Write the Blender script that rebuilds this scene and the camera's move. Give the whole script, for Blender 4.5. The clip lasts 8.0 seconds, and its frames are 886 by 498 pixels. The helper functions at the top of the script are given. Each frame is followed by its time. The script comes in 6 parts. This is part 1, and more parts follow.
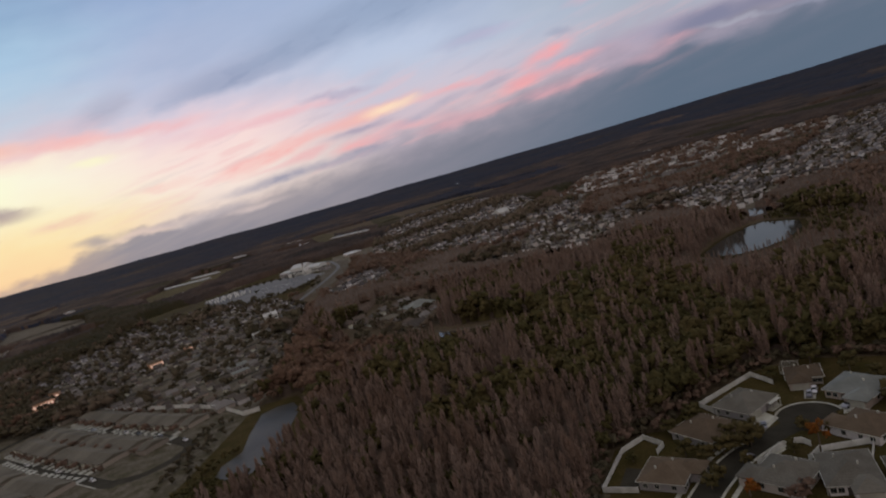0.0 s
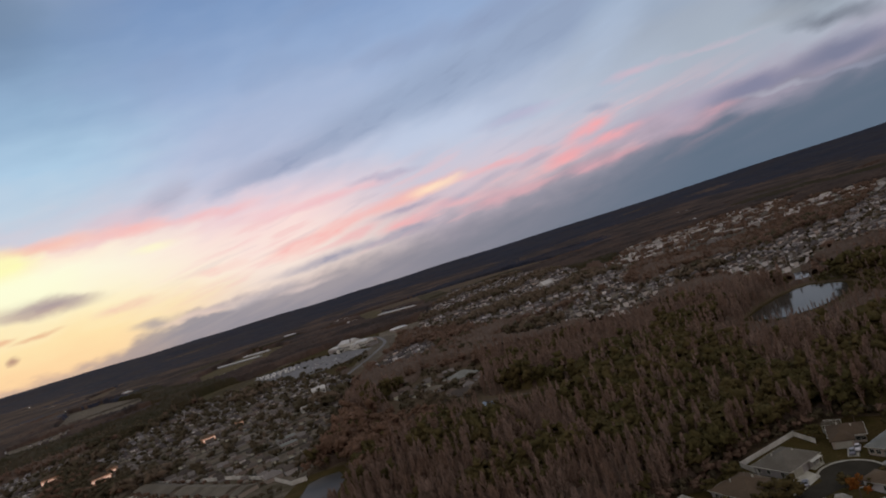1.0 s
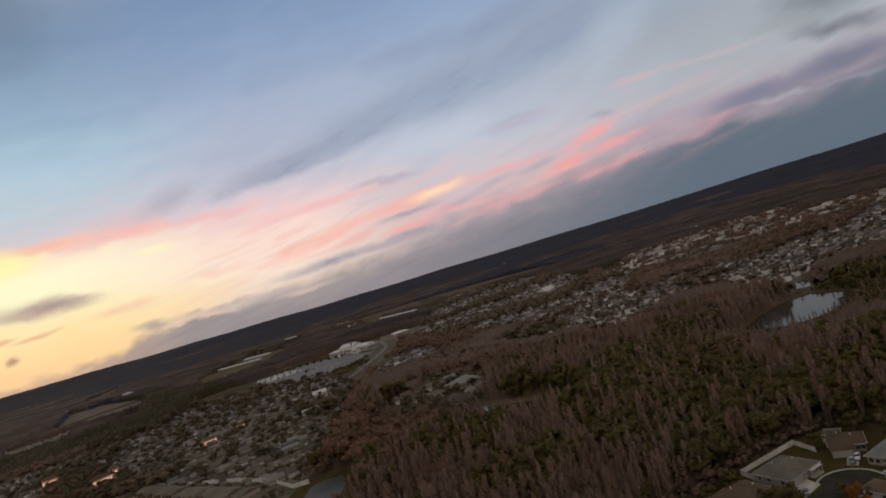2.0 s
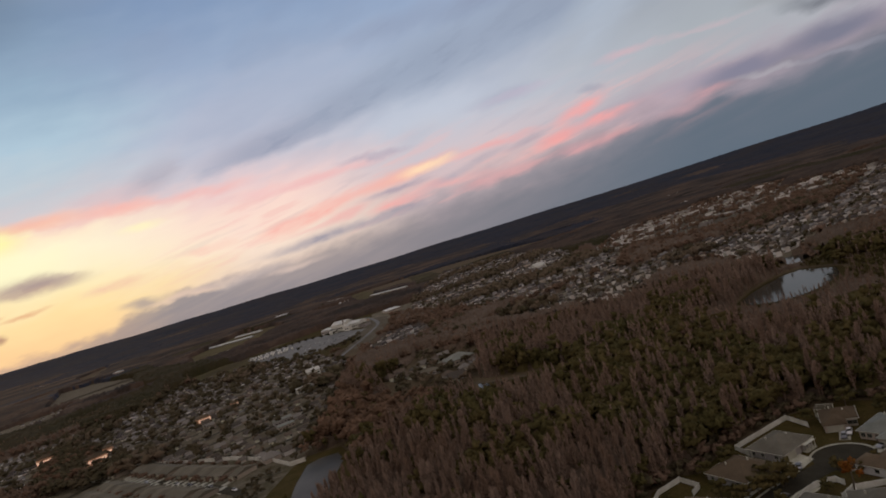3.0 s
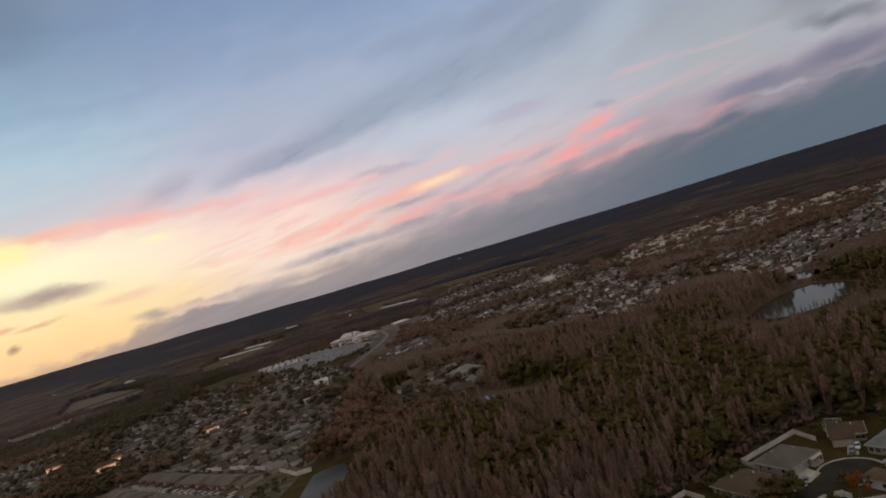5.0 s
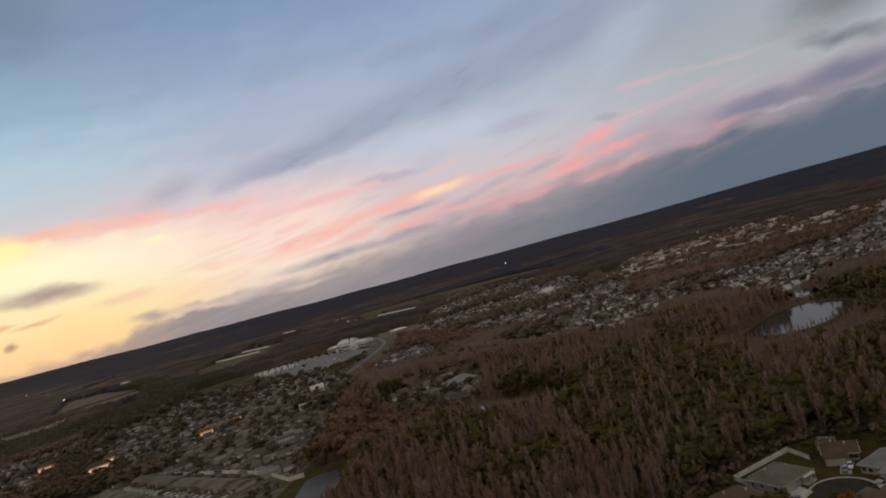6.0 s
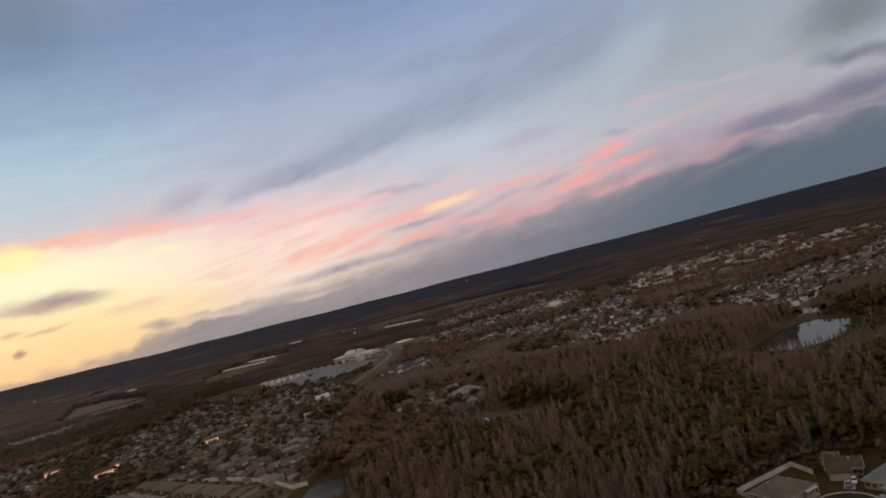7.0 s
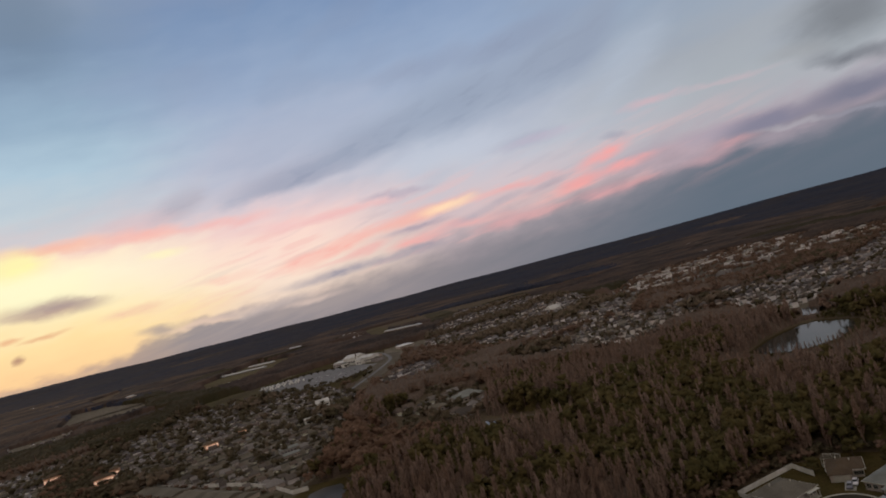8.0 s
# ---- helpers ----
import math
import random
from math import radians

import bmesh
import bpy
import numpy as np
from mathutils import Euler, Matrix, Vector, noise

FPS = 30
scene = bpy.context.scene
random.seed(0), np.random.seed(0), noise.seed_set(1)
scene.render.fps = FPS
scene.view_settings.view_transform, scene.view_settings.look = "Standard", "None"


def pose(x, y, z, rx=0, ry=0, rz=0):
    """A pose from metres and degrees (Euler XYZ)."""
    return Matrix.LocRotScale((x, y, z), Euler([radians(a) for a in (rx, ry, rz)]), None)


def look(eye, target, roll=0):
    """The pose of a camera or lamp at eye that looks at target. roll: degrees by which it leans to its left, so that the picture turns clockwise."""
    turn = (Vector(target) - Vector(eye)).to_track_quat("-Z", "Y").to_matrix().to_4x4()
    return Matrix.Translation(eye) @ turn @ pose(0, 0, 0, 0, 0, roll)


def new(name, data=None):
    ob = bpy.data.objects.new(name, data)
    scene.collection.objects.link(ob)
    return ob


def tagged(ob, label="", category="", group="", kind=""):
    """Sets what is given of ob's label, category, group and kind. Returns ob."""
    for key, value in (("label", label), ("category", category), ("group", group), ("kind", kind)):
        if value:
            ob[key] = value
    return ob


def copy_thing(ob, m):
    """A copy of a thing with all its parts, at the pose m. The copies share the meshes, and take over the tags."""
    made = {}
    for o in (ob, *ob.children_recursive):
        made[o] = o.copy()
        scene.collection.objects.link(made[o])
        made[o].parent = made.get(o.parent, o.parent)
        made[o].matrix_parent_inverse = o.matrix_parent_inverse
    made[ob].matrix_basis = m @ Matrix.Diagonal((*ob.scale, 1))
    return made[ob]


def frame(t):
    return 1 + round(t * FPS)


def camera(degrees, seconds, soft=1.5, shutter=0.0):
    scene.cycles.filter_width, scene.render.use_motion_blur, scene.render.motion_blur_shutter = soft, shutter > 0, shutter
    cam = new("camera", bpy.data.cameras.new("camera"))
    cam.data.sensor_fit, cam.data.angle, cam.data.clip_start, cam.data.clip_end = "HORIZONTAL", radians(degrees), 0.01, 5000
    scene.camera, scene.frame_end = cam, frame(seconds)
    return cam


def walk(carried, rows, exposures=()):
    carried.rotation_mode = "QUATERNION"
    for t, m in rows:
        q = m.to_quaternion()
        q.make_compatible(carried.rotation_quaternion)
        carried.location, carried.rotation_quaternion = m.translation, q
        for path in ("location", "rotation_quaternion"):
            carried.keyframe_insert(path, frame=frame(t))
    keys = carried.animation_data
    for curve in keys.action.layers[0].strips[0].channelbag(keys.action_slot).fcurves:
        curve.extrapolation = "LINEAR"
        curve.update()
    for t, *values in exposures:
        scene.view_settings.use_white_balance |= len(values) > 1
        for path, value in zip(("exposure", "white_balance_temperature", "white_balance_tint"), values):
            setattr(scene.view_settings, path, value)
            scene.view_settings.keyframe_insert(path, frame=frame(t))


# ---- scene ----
cam = camera(70.0, 8.0, soft=1.8, shutter=0.4)
EYE = 100.0
# seconds, yaw to the left, pitch, roll, and the drift of the hovering camera in metres
ROWS = [
    (0.0, -1.87, -6.71, -15.97, 0.6, 16.1, 0.4),
    (0.5, -0.93, -2.32, -17.30, 2.1, 9.5, -1.0),
    (1.0, 0.23, 1.09, -17.40, 3.3, 2.8, -3.6),
    (1.2, 0.48, 1.68, -17.71, 3.3, 1.5, -3.9),
    (2.3, 0.16, 1.30, -16.58, 1.4, 0.0, -1.8),
    (2.5, 0.26, 0.23, -17.01, 1.0, 0.2, -1.4),
    (3.0, -0.07, -0.84, -17.13, -0.1, 1.1, -0.4),
    (3.5, 0.09, 0.05, -16.80, 0.3, 0.3, -1.2),
    (4.0, -0.01, 1.45, -17.24, 0.8, -0.9, -2.7),
    (4.5, 0.39, 0.59, -16.88, 1.0, -0.4, -2.3),
    (6.0, 0.30, 1.41, -15.17, 1.8, -1.1, -2.6),
    (6.5, 0.58, 2.72, -13.46, 2.4, -2.8, -3.8),
    (7.0, 0.73, 2.73, -14.35, 2.4, -3.4, -4.3),
    (7.5, 0.52, 3.43, -14.49, 2.2, -4.0, -4.6),
    (8.0, 0.53, 3.03, -14.70, 2.0, -3.8, -4.1),
]


def aimed(yaw, pitch, roll, x, y, z):
    """A camera pose from yaw, pitch and roll in degrees and the drift from the hover point."""
    a, p = radians(yaw), radians(pitch)
    ahead = Vector((-math.sin(a) * math.cos(p), math.cos(a) * math.cos(p), math.sin(p)))
    eye = Vector((x, y, EYE + z))
    return look(eye, eye + ahead, roll)


walk(cam, [(t, aimed(*row)) for t, *row in ROWS], exposures=[(0.0, 0.03, 5900, 10), (0.3, 0.22, 5950, 10), (0.5, 0.38, 5980, 10), (0.8, 0.32, 6000, 10), (1.0, 0.05, 5940, 10), (1.3, 0.02, 6040, 10), (2.3, 0.02, 6440, 10), (8.0, 0.02, 6440, 10)])


# ---- sky and light ----
def rgb(r, g, b):
    """Linear colour from display values 0 to 255."""
    return tuple(c / 12.92 if c < 0.04045 else ((c + 0.055) / 1.055) ** 2.4 for c in (r / 255, g / 255, b / 255)) + (1.0,)


world = bpy.data.worlds.new("dusk_sky")
scene.world = world
world.use_nodes = True
WN, WL = world.node_tree.nodes, world.node_tree.links
WN.clear()


def wnode(kind):
    return WN.new(kind)


def wmath(op, a, b=None, clamp=False):
    n = wnode("ShaderNodeMath")
    n.operation, n.use_clamp = op, clamp
    for i, v in enumerate((a, b)):
        if v is None:
            continue
        if isinstance(v, (int, float)):
            n.inputs[i].default_value = v
        else:
            WL.new(v, n.inputs[i])
    return n.outputs[0]


def wrange(v, a, b, c=0.0, d=1.0, smooth=True):
    n = wnode("ShaderNodeMapRange")
    n.interpolation_type = "SMOOTHSTEP" if smooth else "LINEAR"
    WL.new(v, n.inputs["Value"])
    for key, value in zip(("From Min", "From Max", "To Min", "To Max"), (a, b, c, d)):
        n.inputs[key].default_value = value
    return n.outputs["Result"]


def wmix(f, a, b):
    n = wnode("ShaderNodeMix")
    n.data_type = "RGBA"
    if isinstance(f, (int, float)):
        n.inputs[0].default_value = f
    else:
        WL.new(f, n.inputs[0])
    for i, v in ((6, a), (7, b)):
        if isinstance(v, tuple):
            n.inputs[i].default_value = v
        else:
            WL.new(v, n.inputs[i])
    return n.outputs[2]


def wnoise(vector, scale, detail=4.0, rough=0.55):
    n = wnode("ShaderNodeTexNoise")
    n.inputs["Scale"].default_value, n.inputs["Detail"].default_value, n.inputs["Roughness"].default_value = scale, detail, rough
    WL.new(vector, n.inputs["Vector"])
    return n.outputs["Fac"]


way = wnode("ShaderNodeTexCoord").outputs["Generated"]
sep = wnode("ShaderNodeSeparateXYZ")
WL.new(way, sep.inputs[0])
AZ = wmath("MULTIPLY", wmath("ARCTAN2", sep.outputs[0], sep.outputs[1]), 57.2958)
EL = wmath("MULTIPLY", wmath("ARCSINE", sep.outputs[2]), 57.2958)


def wpair(a, b):
    n = wnode("ShaderNodeCombineXYZ")
    WL.new(a, n.inputs[0])
    WL.new(b, n.inputs[1])
    return n.outputs[0]


def sheared(tilt, wide, high):
    """Sky coordinates stretched along streaks that climb to the right by tilt degrees."""
    n = wnode("ShaderNodeMapping")
    WL.new(wpair(AZ, EL), n.inputs["Vector"])
    n.inputs["Rotation"].default_value = (0, 0, radians(-tilt))
    m = wnode("ShaderNodeMapping")
    m.inputs["Scale"].default_value = (1 / wide, 1 / high, 1)
    WL.new(n.outputs[0], m.inputs["Vector"])
    return m.outputs[0]


STREAK = wnoise(sheared(5, 10.0, 1.9), 1.0, 5.0, 0.52)
FINE = wnoise(sheared(7, 3.0, 0.85), 1.0, 5.0, 0.55)
BILLOW = wnoise(sheared(12, 2.8, 1.3), 1.0, 4.0, 0.48)
FIBRE = wnoise(sheared(13, 5.0, 1.1), 1.0, 5.0, 0.55)
BROAD = wnoise(sheared(8, 18.0, 4.5), 1.0, 4.0, 0.5)
# the gradients waver with the cloud so that no edge is ruled
ELW = wmath("ADD", EL, wmath("ADD", wmath("MULTIPLY", wmath("SUBTRACT", STREAK, 0.5), 2.8), wmath("MULTIPLY", wmath("SUBTRACT", BILLOW, 0.5), 1.6)))
AZW = wmath("ADD", AZ, wmath("MULTIPLY", wmath("SUBTRACT", BROAD, 0.5), 14.0))
WARP = wpair(wmath("ADD", AZ, wmath("MULTIPLY", wmath("SUBTRACT", BILLOW, 0.5), 2.2)), wmath("ADD", EL, wmath("ADD", wmath("MULTIPLY", wmath("SUBTRACT", STREAK, 0.5), 0.5), wmath("MULTIPLY", wmath("SUBTRACT", BILLOW, 0.5), 1.0))))


def gradient(stops):
    """A column of sky: colours by degrees above the horizon, from 0 to 50."""
    n = wnode("ShaderNodeValToRGB")
    WL.new(wmath("DIVIDE", ELW, 50.0, True), n.inputs[0])
    e = n.color_ramp.elements
    while len(e) < len(stops):
        e.new(0.5)
    for item, (deg, colour) in zip(e, sorted(stops)):
        item.position, item.color = max(0, deg) / 50, rgb(*colour)
    return n.outputs[0]


HIGH = (178, 168, 166)
LEFT = gradient([(0, (255, 206, 150)), (3, (255, 224, 164)), (5.5, (255, 238, 190)), (8, (255, 249, 206)), (9.2, (255, 232, 200)), (10.1, (244, 204, 192)), (11.2, (212, 204, 206)), (13, (196, 207, 214)), (16, (176, 199, 214)), (20, (150, 174, 195)), (25, (126, 147, 173)), (50, HIGH)])
WARM = gradient([(0, (226, 198, 178)), (3, (242, 218, 198)), (5, (252, 228, 208)), (7.5, (250, 216, 204)), (9.5, (236, 206, 204)), (11.5, (206, 199, 208)), (15, (184, 190, 207)), (20, (154, 171, 197)), (27, (122, 146, 180)), (50, HIGH)])
MIDDLE = gradient([(0, (150, 140, 146)), (3.6, (184, 168, 172)), (5.2, (212, 186, 186)), (7.5, (208, 195, 200)), (10, (194, 197, 208)), (15, (174, 186, 205)), (20, (152, 170, 197)), (27, (120, 144, 180)), (50, HIGH)])
RIGHT = gradient([(0, (97, 109, 122)), (4, (128, 126, 138)), (6, (176, 160, 170)), (8.0, (174, 175, 182)), (10, (170, 176, 182)), (13, (164, 170, 178)), (20, (146, 164, 186)), (50, HIGH)])
BEHIND = gradient([(0, (150, 130, 128)), (6, (206, 176, 166)), (20, (206, 188, 178)), (50, HIGH)])
sky = wmix(wrange(AZW, -30, -16), LEFT, WARM)
sky = wmix(wrange(AZW, -15, 2), sky, MIDDLE)
sky = wmix(wrange(AZW, 4, 27), sky, RIGHT)
sky = wmix(wrange(wmath("ABSOLUTE", AZ), 55, 110), sky, BEHIND)
# thin veil of cloud over the blue
sky = wmix(wmath("MULTIPLY", wmath("MULTIPLY", wrange(BROAD, 0.45, 0.7), wrange(EL, 8, 14)), 0.10), sky, rgb(136, 146, 172))


def cloud(sky_in, az, el, tilt, length, width, colour, amount, ragged=0.6, base=1.0, tear=None):
    """One streak of cloud: its middle, the climb to the right, its half length and half width in degrees; base above 1 gives a crisper underside."""
    m = wnode("ShaderNodeMapping")
    m.vector_type = "TEXTURE"
    m.inputs["Location"].default_value = (az, el, 0)
    m.inputs["Rotation"].default_value = (0, 0, radians(tilt))
    m.inputs["Scale"].default_value = (length, width, 1)
    WL.new(WARP, m.inputs["Vector"])
    spot = m.outputs[0]
    if base != 1.0:
        axes = wnode("ShaderNodeSeparateXYZ")
        WL.new(spot, axes.inputs[0])
        spot = wpair(axes.outputs[0], wmath("MAXIMUM", axes.outputs[1], wmath("MULTIPLY", axes.outputs[1], -base)))
    n = wnode("ShaderNodeVectorMath")
    n.operation = "LENGTH"
    WL.new(spot, n.inputs[0])
    mask = wrange(n.outputs["Value"], 1.2, 0.15)
    torn = wrange(tear or FINE, 0.60 - 0.5 * ragged, 0.62, 1 - ragged, 1.0)
    return wmix(wmath("MULTIPLY", wmath("MULTIPLY", mask, torn), amount), sky_in, rgb(*colour))


# soft lobes of grey cloud in the middle of the sky
LOBE = wnoise(sheared(15, 9.0, 3.2), 1.0, 3.0, 0.4)
lobes = wmath("MULTIPLY", wmath("MULTIPLY", wrange(LOBE, 0.46, 0.66), wrange(EL, 6, 12)), wrange(wmath("ABSOLUTE", wmath("ADD", AZ, 2.0)), 30, 14))
sky = wmix(wmath("MULTIPLY", lobes, 0.15), sky, rgb(140, 148, 170))
gaps = wmath("MULTIPLY", wmath("MULTIPLY", wrange(LOBE, 0.48, 0.34), wrange(EL, 5, 10)), wrange(wmath("ABSOLUTE", wmath("ADD", AZ, 2.0)), 34, 14))
sky = wmix(wmath("MULTIPLY", gaps, 0.03), sky, rgb(192, 202, 220))

# fine strands of lit and unlit cloud low in the sky
STRAND = wnoise(sheared(9, 8.0, 1.05), 1.0, 4.0, 0.52)
LOW = wmath("MULTIPLY", wrange(EL, 1.5, 4.0), wrange(EL, 11.0, 6.5))
SPAN = wmath("MULTIPLY", wrange(AZ, -30, -14), wrange(AZ, 34, 16))
sky = wmix(wmath("MULTIPLY", wmath("MULTIPLY", LOW, SPAN), wrange(STRAND, 0.50, 0.66, 0.0, 0.42)), sky, rgb(242, 184, 178))
sky = wmix(wmath("MULTIPLY", wmath("MULTIPLY", LOW, SPAN), wrange(STRAND, 0.46, 0.32, 0.0, 0.2)), sky, rgb(164, 160, 174))

# the grey bank that lies along the skyline and thickens to the right
TOP = wmath("ADD", wmath("ADD", wmath("ADD", 0.35, wrange(AZ, -34, -28, 0.0, 0.5)), wrange(AZ, -28.5, -25.0, 0.0, 1.1)), wmath("ADD", wrange(AZ, -6, 12, 0.0, 0.8), wrange(AZ, 12, 30, 0.0, 1.7)))
OVER = wmath("SUBTRACT", wmath("ADD", EL, wmath("ADD", wmath("MULTIPLY", wmath("SUBTRACT", STREAK, 0.5), 1.5), wmath("MULTIPLY", wmath("SUBTRACT", BILLOW, 0.5), 2.0))), TOP)
EDGE = wmath("DIVIDE", OVER, wrange(AZ, -24, 14, 0.6, 3.3))
BANK = wmath("MULTIPLY", wrange(EDGE, 0.9, -0.6), wmath("MULTIPLY", wrange(wmath("ABSOLUTE", AZ), 100, 55, 0.0, 0.95), wrange(STRAND, 0.35, 0.62, 1.0, 0.87)))
bank_colour = wmix(wrange(AZ, -36, -22), rgb(204, 170, 144), rgb(143, 136, 140))
bank_colour = wmix(wrange(AZ, -12, 26), bank_colour, rgb(97, 109, 122))
sky = wmix(BANK, sky, bank_colour)

# the feathered grey cloud across the upper sky
sky = cloud(sky, -9.8, 15.5, 13, 14.0, 4.05, (170, 178, 198), 0.62, 0.22, 1.0, FIBRE)
sky = cloud(sky, -12.2, 12.0, 7, 7.4, 1.85, (150, 156, 176), 0.90, 0.22, 2.2, FIBRE)
sky = cloud(sky, -4.3, 13.6, 8, 6.8, 2.6, (148, 158, 178), 0.87, 0.22, 1.8, FIBRE)
sky = cloud(sky, 4.9, 15.3, 6, 8.4, 3.5, (147, 158, 178), 0.95, 0.22, 1.2, FIBRE)
sky = cloud(sky, 13.5, 16.2, 13, 6.2, 3.6, (147, 158, 178), 0.95, 0.22, 1.3, FIBRE)
sky = cloud(sky, 17.6, 17.6, 41, 5.4, 2.6, (147, 158, 178), 0.95, 0.22, 1.6, FIBRE)
sky = cloud(sky, 2.2, 19.0, 1, 7.4, 1.15, (146, 158, 182), 0.69, 0.22, 1.0, FIBRE)
sky = cloud(sky, 11.3, 19.2, 9, 6.9, 1.52, (142, 153, 176), 0.85, 0.22, 1.0, FIBRE)
sky = cloud(sky, 19.7, 14.3, 36, 5.4, 2.17, (190, 201, 217), 0.34, 0.22, 1.0, FIBRE)
sky = cloud(sky, 1.0, 11.3, 2, 7.7, 1.49, (196, 203, 217), 0.56, 0.22, 1.0, FIBRE)
sky = cloud(sky, -21.8, 11.8, 19, 3.3, 1.49, (178, 173, 184), 0.84, 0.22, 1.4, FIBRE)
sky = cloud(sky, 9.2, 10.4, 1, 3.9, 0.87, (168, 172, 190), 0.67, 0.22, 1.3, FIBRE)
sky = cloud(sky, 16.6, 8.6, -11, 1.3, 0.52, (164, 164, 178), 0.67, 0.22, 1.0, FIBRE)
# lens falloff at the upper left, painted in as a dark patch
sky = cloud(sky, -30.7, 27.4, -12, 4.8, 5.13, (112, 130, 150), 0.6, 0)
# the lit rim over the glow
sky = cloud(sky, -25.5, 11.1, 2, 4.5, 1.11, (220, 188, 190), 0.55, 0.2)
sky = cloud(sky, -31.5, 10.2, -0, 4.6, 0.70, (248, 186, 162), 0.82, 0.2, 1.3)
sky = cloud(sky, -24.9, 10.0, -1, 3.8, 0.81, (250, 180, 168), 0.85, 0.2, 1.3)
sky = cloud(sky, -18.2, 9.8, 0, 4.6, 0.65, (244, 184, 178), 0.7, 0.3)
sky = cloud(sky, -34.2, 9.3, 1, 2.8, 1.54, (255, 247, 172), 0.92, 0.12)
sky = cloud(sky, -23.9, 8.3, 1, 1.9, 0.57, (255, 247, 182), 0.9, 0.15)
sky = cloud(sky, -26.2, 7.6, -0, 8.8, 2.61, (255, 240, 214), 0.55, 0.15)
sky = cloud(sky, -33.2, 7.3, -3, 4.4, 1.74, (255, 250, 206), 0.8, 0.15)
# strokes of rose and peach
sky = cloud(sky, -14.1, 8.6, -0, 4.3, 0.53, (246, 200, 196), 0.6, 0.35)
sky = cloud(sky, -8.0, 8.4, 3, 7.4, 0.61, (240, 186, 184), 0.78, 0.3, 1.2)
sky = cloud(sky, -3.3, 9.0, -3, 3.9, 0.41, (174, 166, 182), 0.7, 0.3)
sky = cloud(sky, -12.6, 5.0, 7, 3.4, 1.08, (248, 184, 172), 0.95, 0.35, 1.3)
sky = cloud(sky, -8.8, 5.7, 10, 3.3, 0.95, (248, 180, 168), 0.95, 0.35, 1.2)
sky = cloud(sky, -7.4, 4.7, 9, 2.8, 0.55, (240, 168, 164), 0.6, 0.35)
sky = cloud(sky, -19.0, 5.2, -1, 4.3, 0.46, (248, 198, 182), 0.6, 0.4)
sky = cloud(sky, -1.5, 6.5, 6, 6.2, 0.83, (248, 178, 162), 0.85, 0.2, 1.2)
sky = cloud(sky, 0.7, 6.7, 4, 3.4, 0.55, (255, 220, 184), 0.95, 0.1)
sky = cloud(sky, -2.4, 5.5, 3, 3.8, 0.41, (168, 154, 168), 0.72, 0.3)
sky = cloud(sky, -2.4, 4.4, 3, 3.2, 0.62, (246, 170, 164), 0.78, 0.3)
sky = cloud(sky, 2.5, 4.8, -3, 4.3, 0.55, (238, 174, 170), 0.7, 0.35)
sky = cloud(sky, 7.9, 6.8, 2, 5.0, 0.48, (236, 172, 170), 0.7, 0.35)
sky = cloud(sky, 7.7, 4.2, 3, 3.3, 0.75, (224, 178, 178), 0.6, 0.35)
sky = cloud(sky, 6.8, 3.9, 1, 4.8, 0.62, (228, 166, 166), 0.65, 0.35)
sky = cloud(sky, -10.7, 3.2, 3, 5.5, 0.68, (150, 146, 160), 0.9, 0.3, 1.5)
sky = cloud(sky, -3.9, 3.5, 3, 4.7, 0.55, (152, 148, 162), 0.85, 0.35, 1.3)
sky = cloud(sky, 4.1, 5.5, 10, 4.5, 0.48, (172, 166, 178), 0.62, 0.35)
sky = cloud(sky, 10.1, 6.2, 10, 2.7, 0.41, (166, 156, 168), 0.6, 0.3)
sky = cloud(sky, 15.2, 7.3, 10, 3.0, 0.66, (252, 162, 157), 0.8, 0.25)
sky = cloud(sky, 12.7, 5.6, 8, 2.7, 0.74, (252, 160, 154), 0.8, 0.2)
sky = cloud(sky, 16.8, 6.0, 2, 3.2, 0.59, (244, 166, 163), 0.8, 0.3)
sky = cloud(sky, 15.4, 4.25, 2, 4.9, 0.66, (224, 160, 164), 0.5, 0.45)
# rose haze and the violet band to the east
sky = cloud(sky, 21.7, 5.3, -0, 5.0, 1.40, (196, 170, 178), 0.5, 0.25)
sky = cloud(sky, 23.1, 4.5, 3, 2.6, 0.63, (202, 160, 166), 0.5, 0.3)
sky = cloud(sky, 29.3, 4.6, -3, 4.3, 0.96, (174, 160, 170), 0.6, 0.25)
sky = cloud(sky, 25.6, 5.2, 1, 2.4, 0.50, (216, 160, 164), 0.5, 0.3)
sky = cloud(sky, 24.5, 6.2, -2, 3.6, 0.93, (170, 160, 174), 0.7, 0.2, 1.4)
sky = cloud(sky, 28.2, 5.8, 0, 4.4, 1.15, (132, 130, 149), 1.0, 0.05, 2)
sky = cloud(sky, 34.6, 6.1, 2, 5.0, 1.52, (122, 123, 141), 1.0, 0.05, 2)
sky = cloud(sky, 30.0, 5.1, -6, 3.4, 0.30, (184, 182, 188), 0.4, 0.2)
sky = cloud(sky, 35.1, 4.7, -6, 3.8, 0.28, (152, 152, 165), 0.6, 0.2)
sky = cloud(sky, 20.2, 10.5, -0, 3.0, 0.44, (214, 178, 184), 0.6, 0.3)
sky = cloud(sky, 26.1, 10.1, -5, 4.8, 0.36, (206, 180, 186), 0.5, 0.35)
sky = cloud(sky, 10.5, 10.4, 2, 4.8, 0.47, (192, 180, 196), 0.5, 0.3)
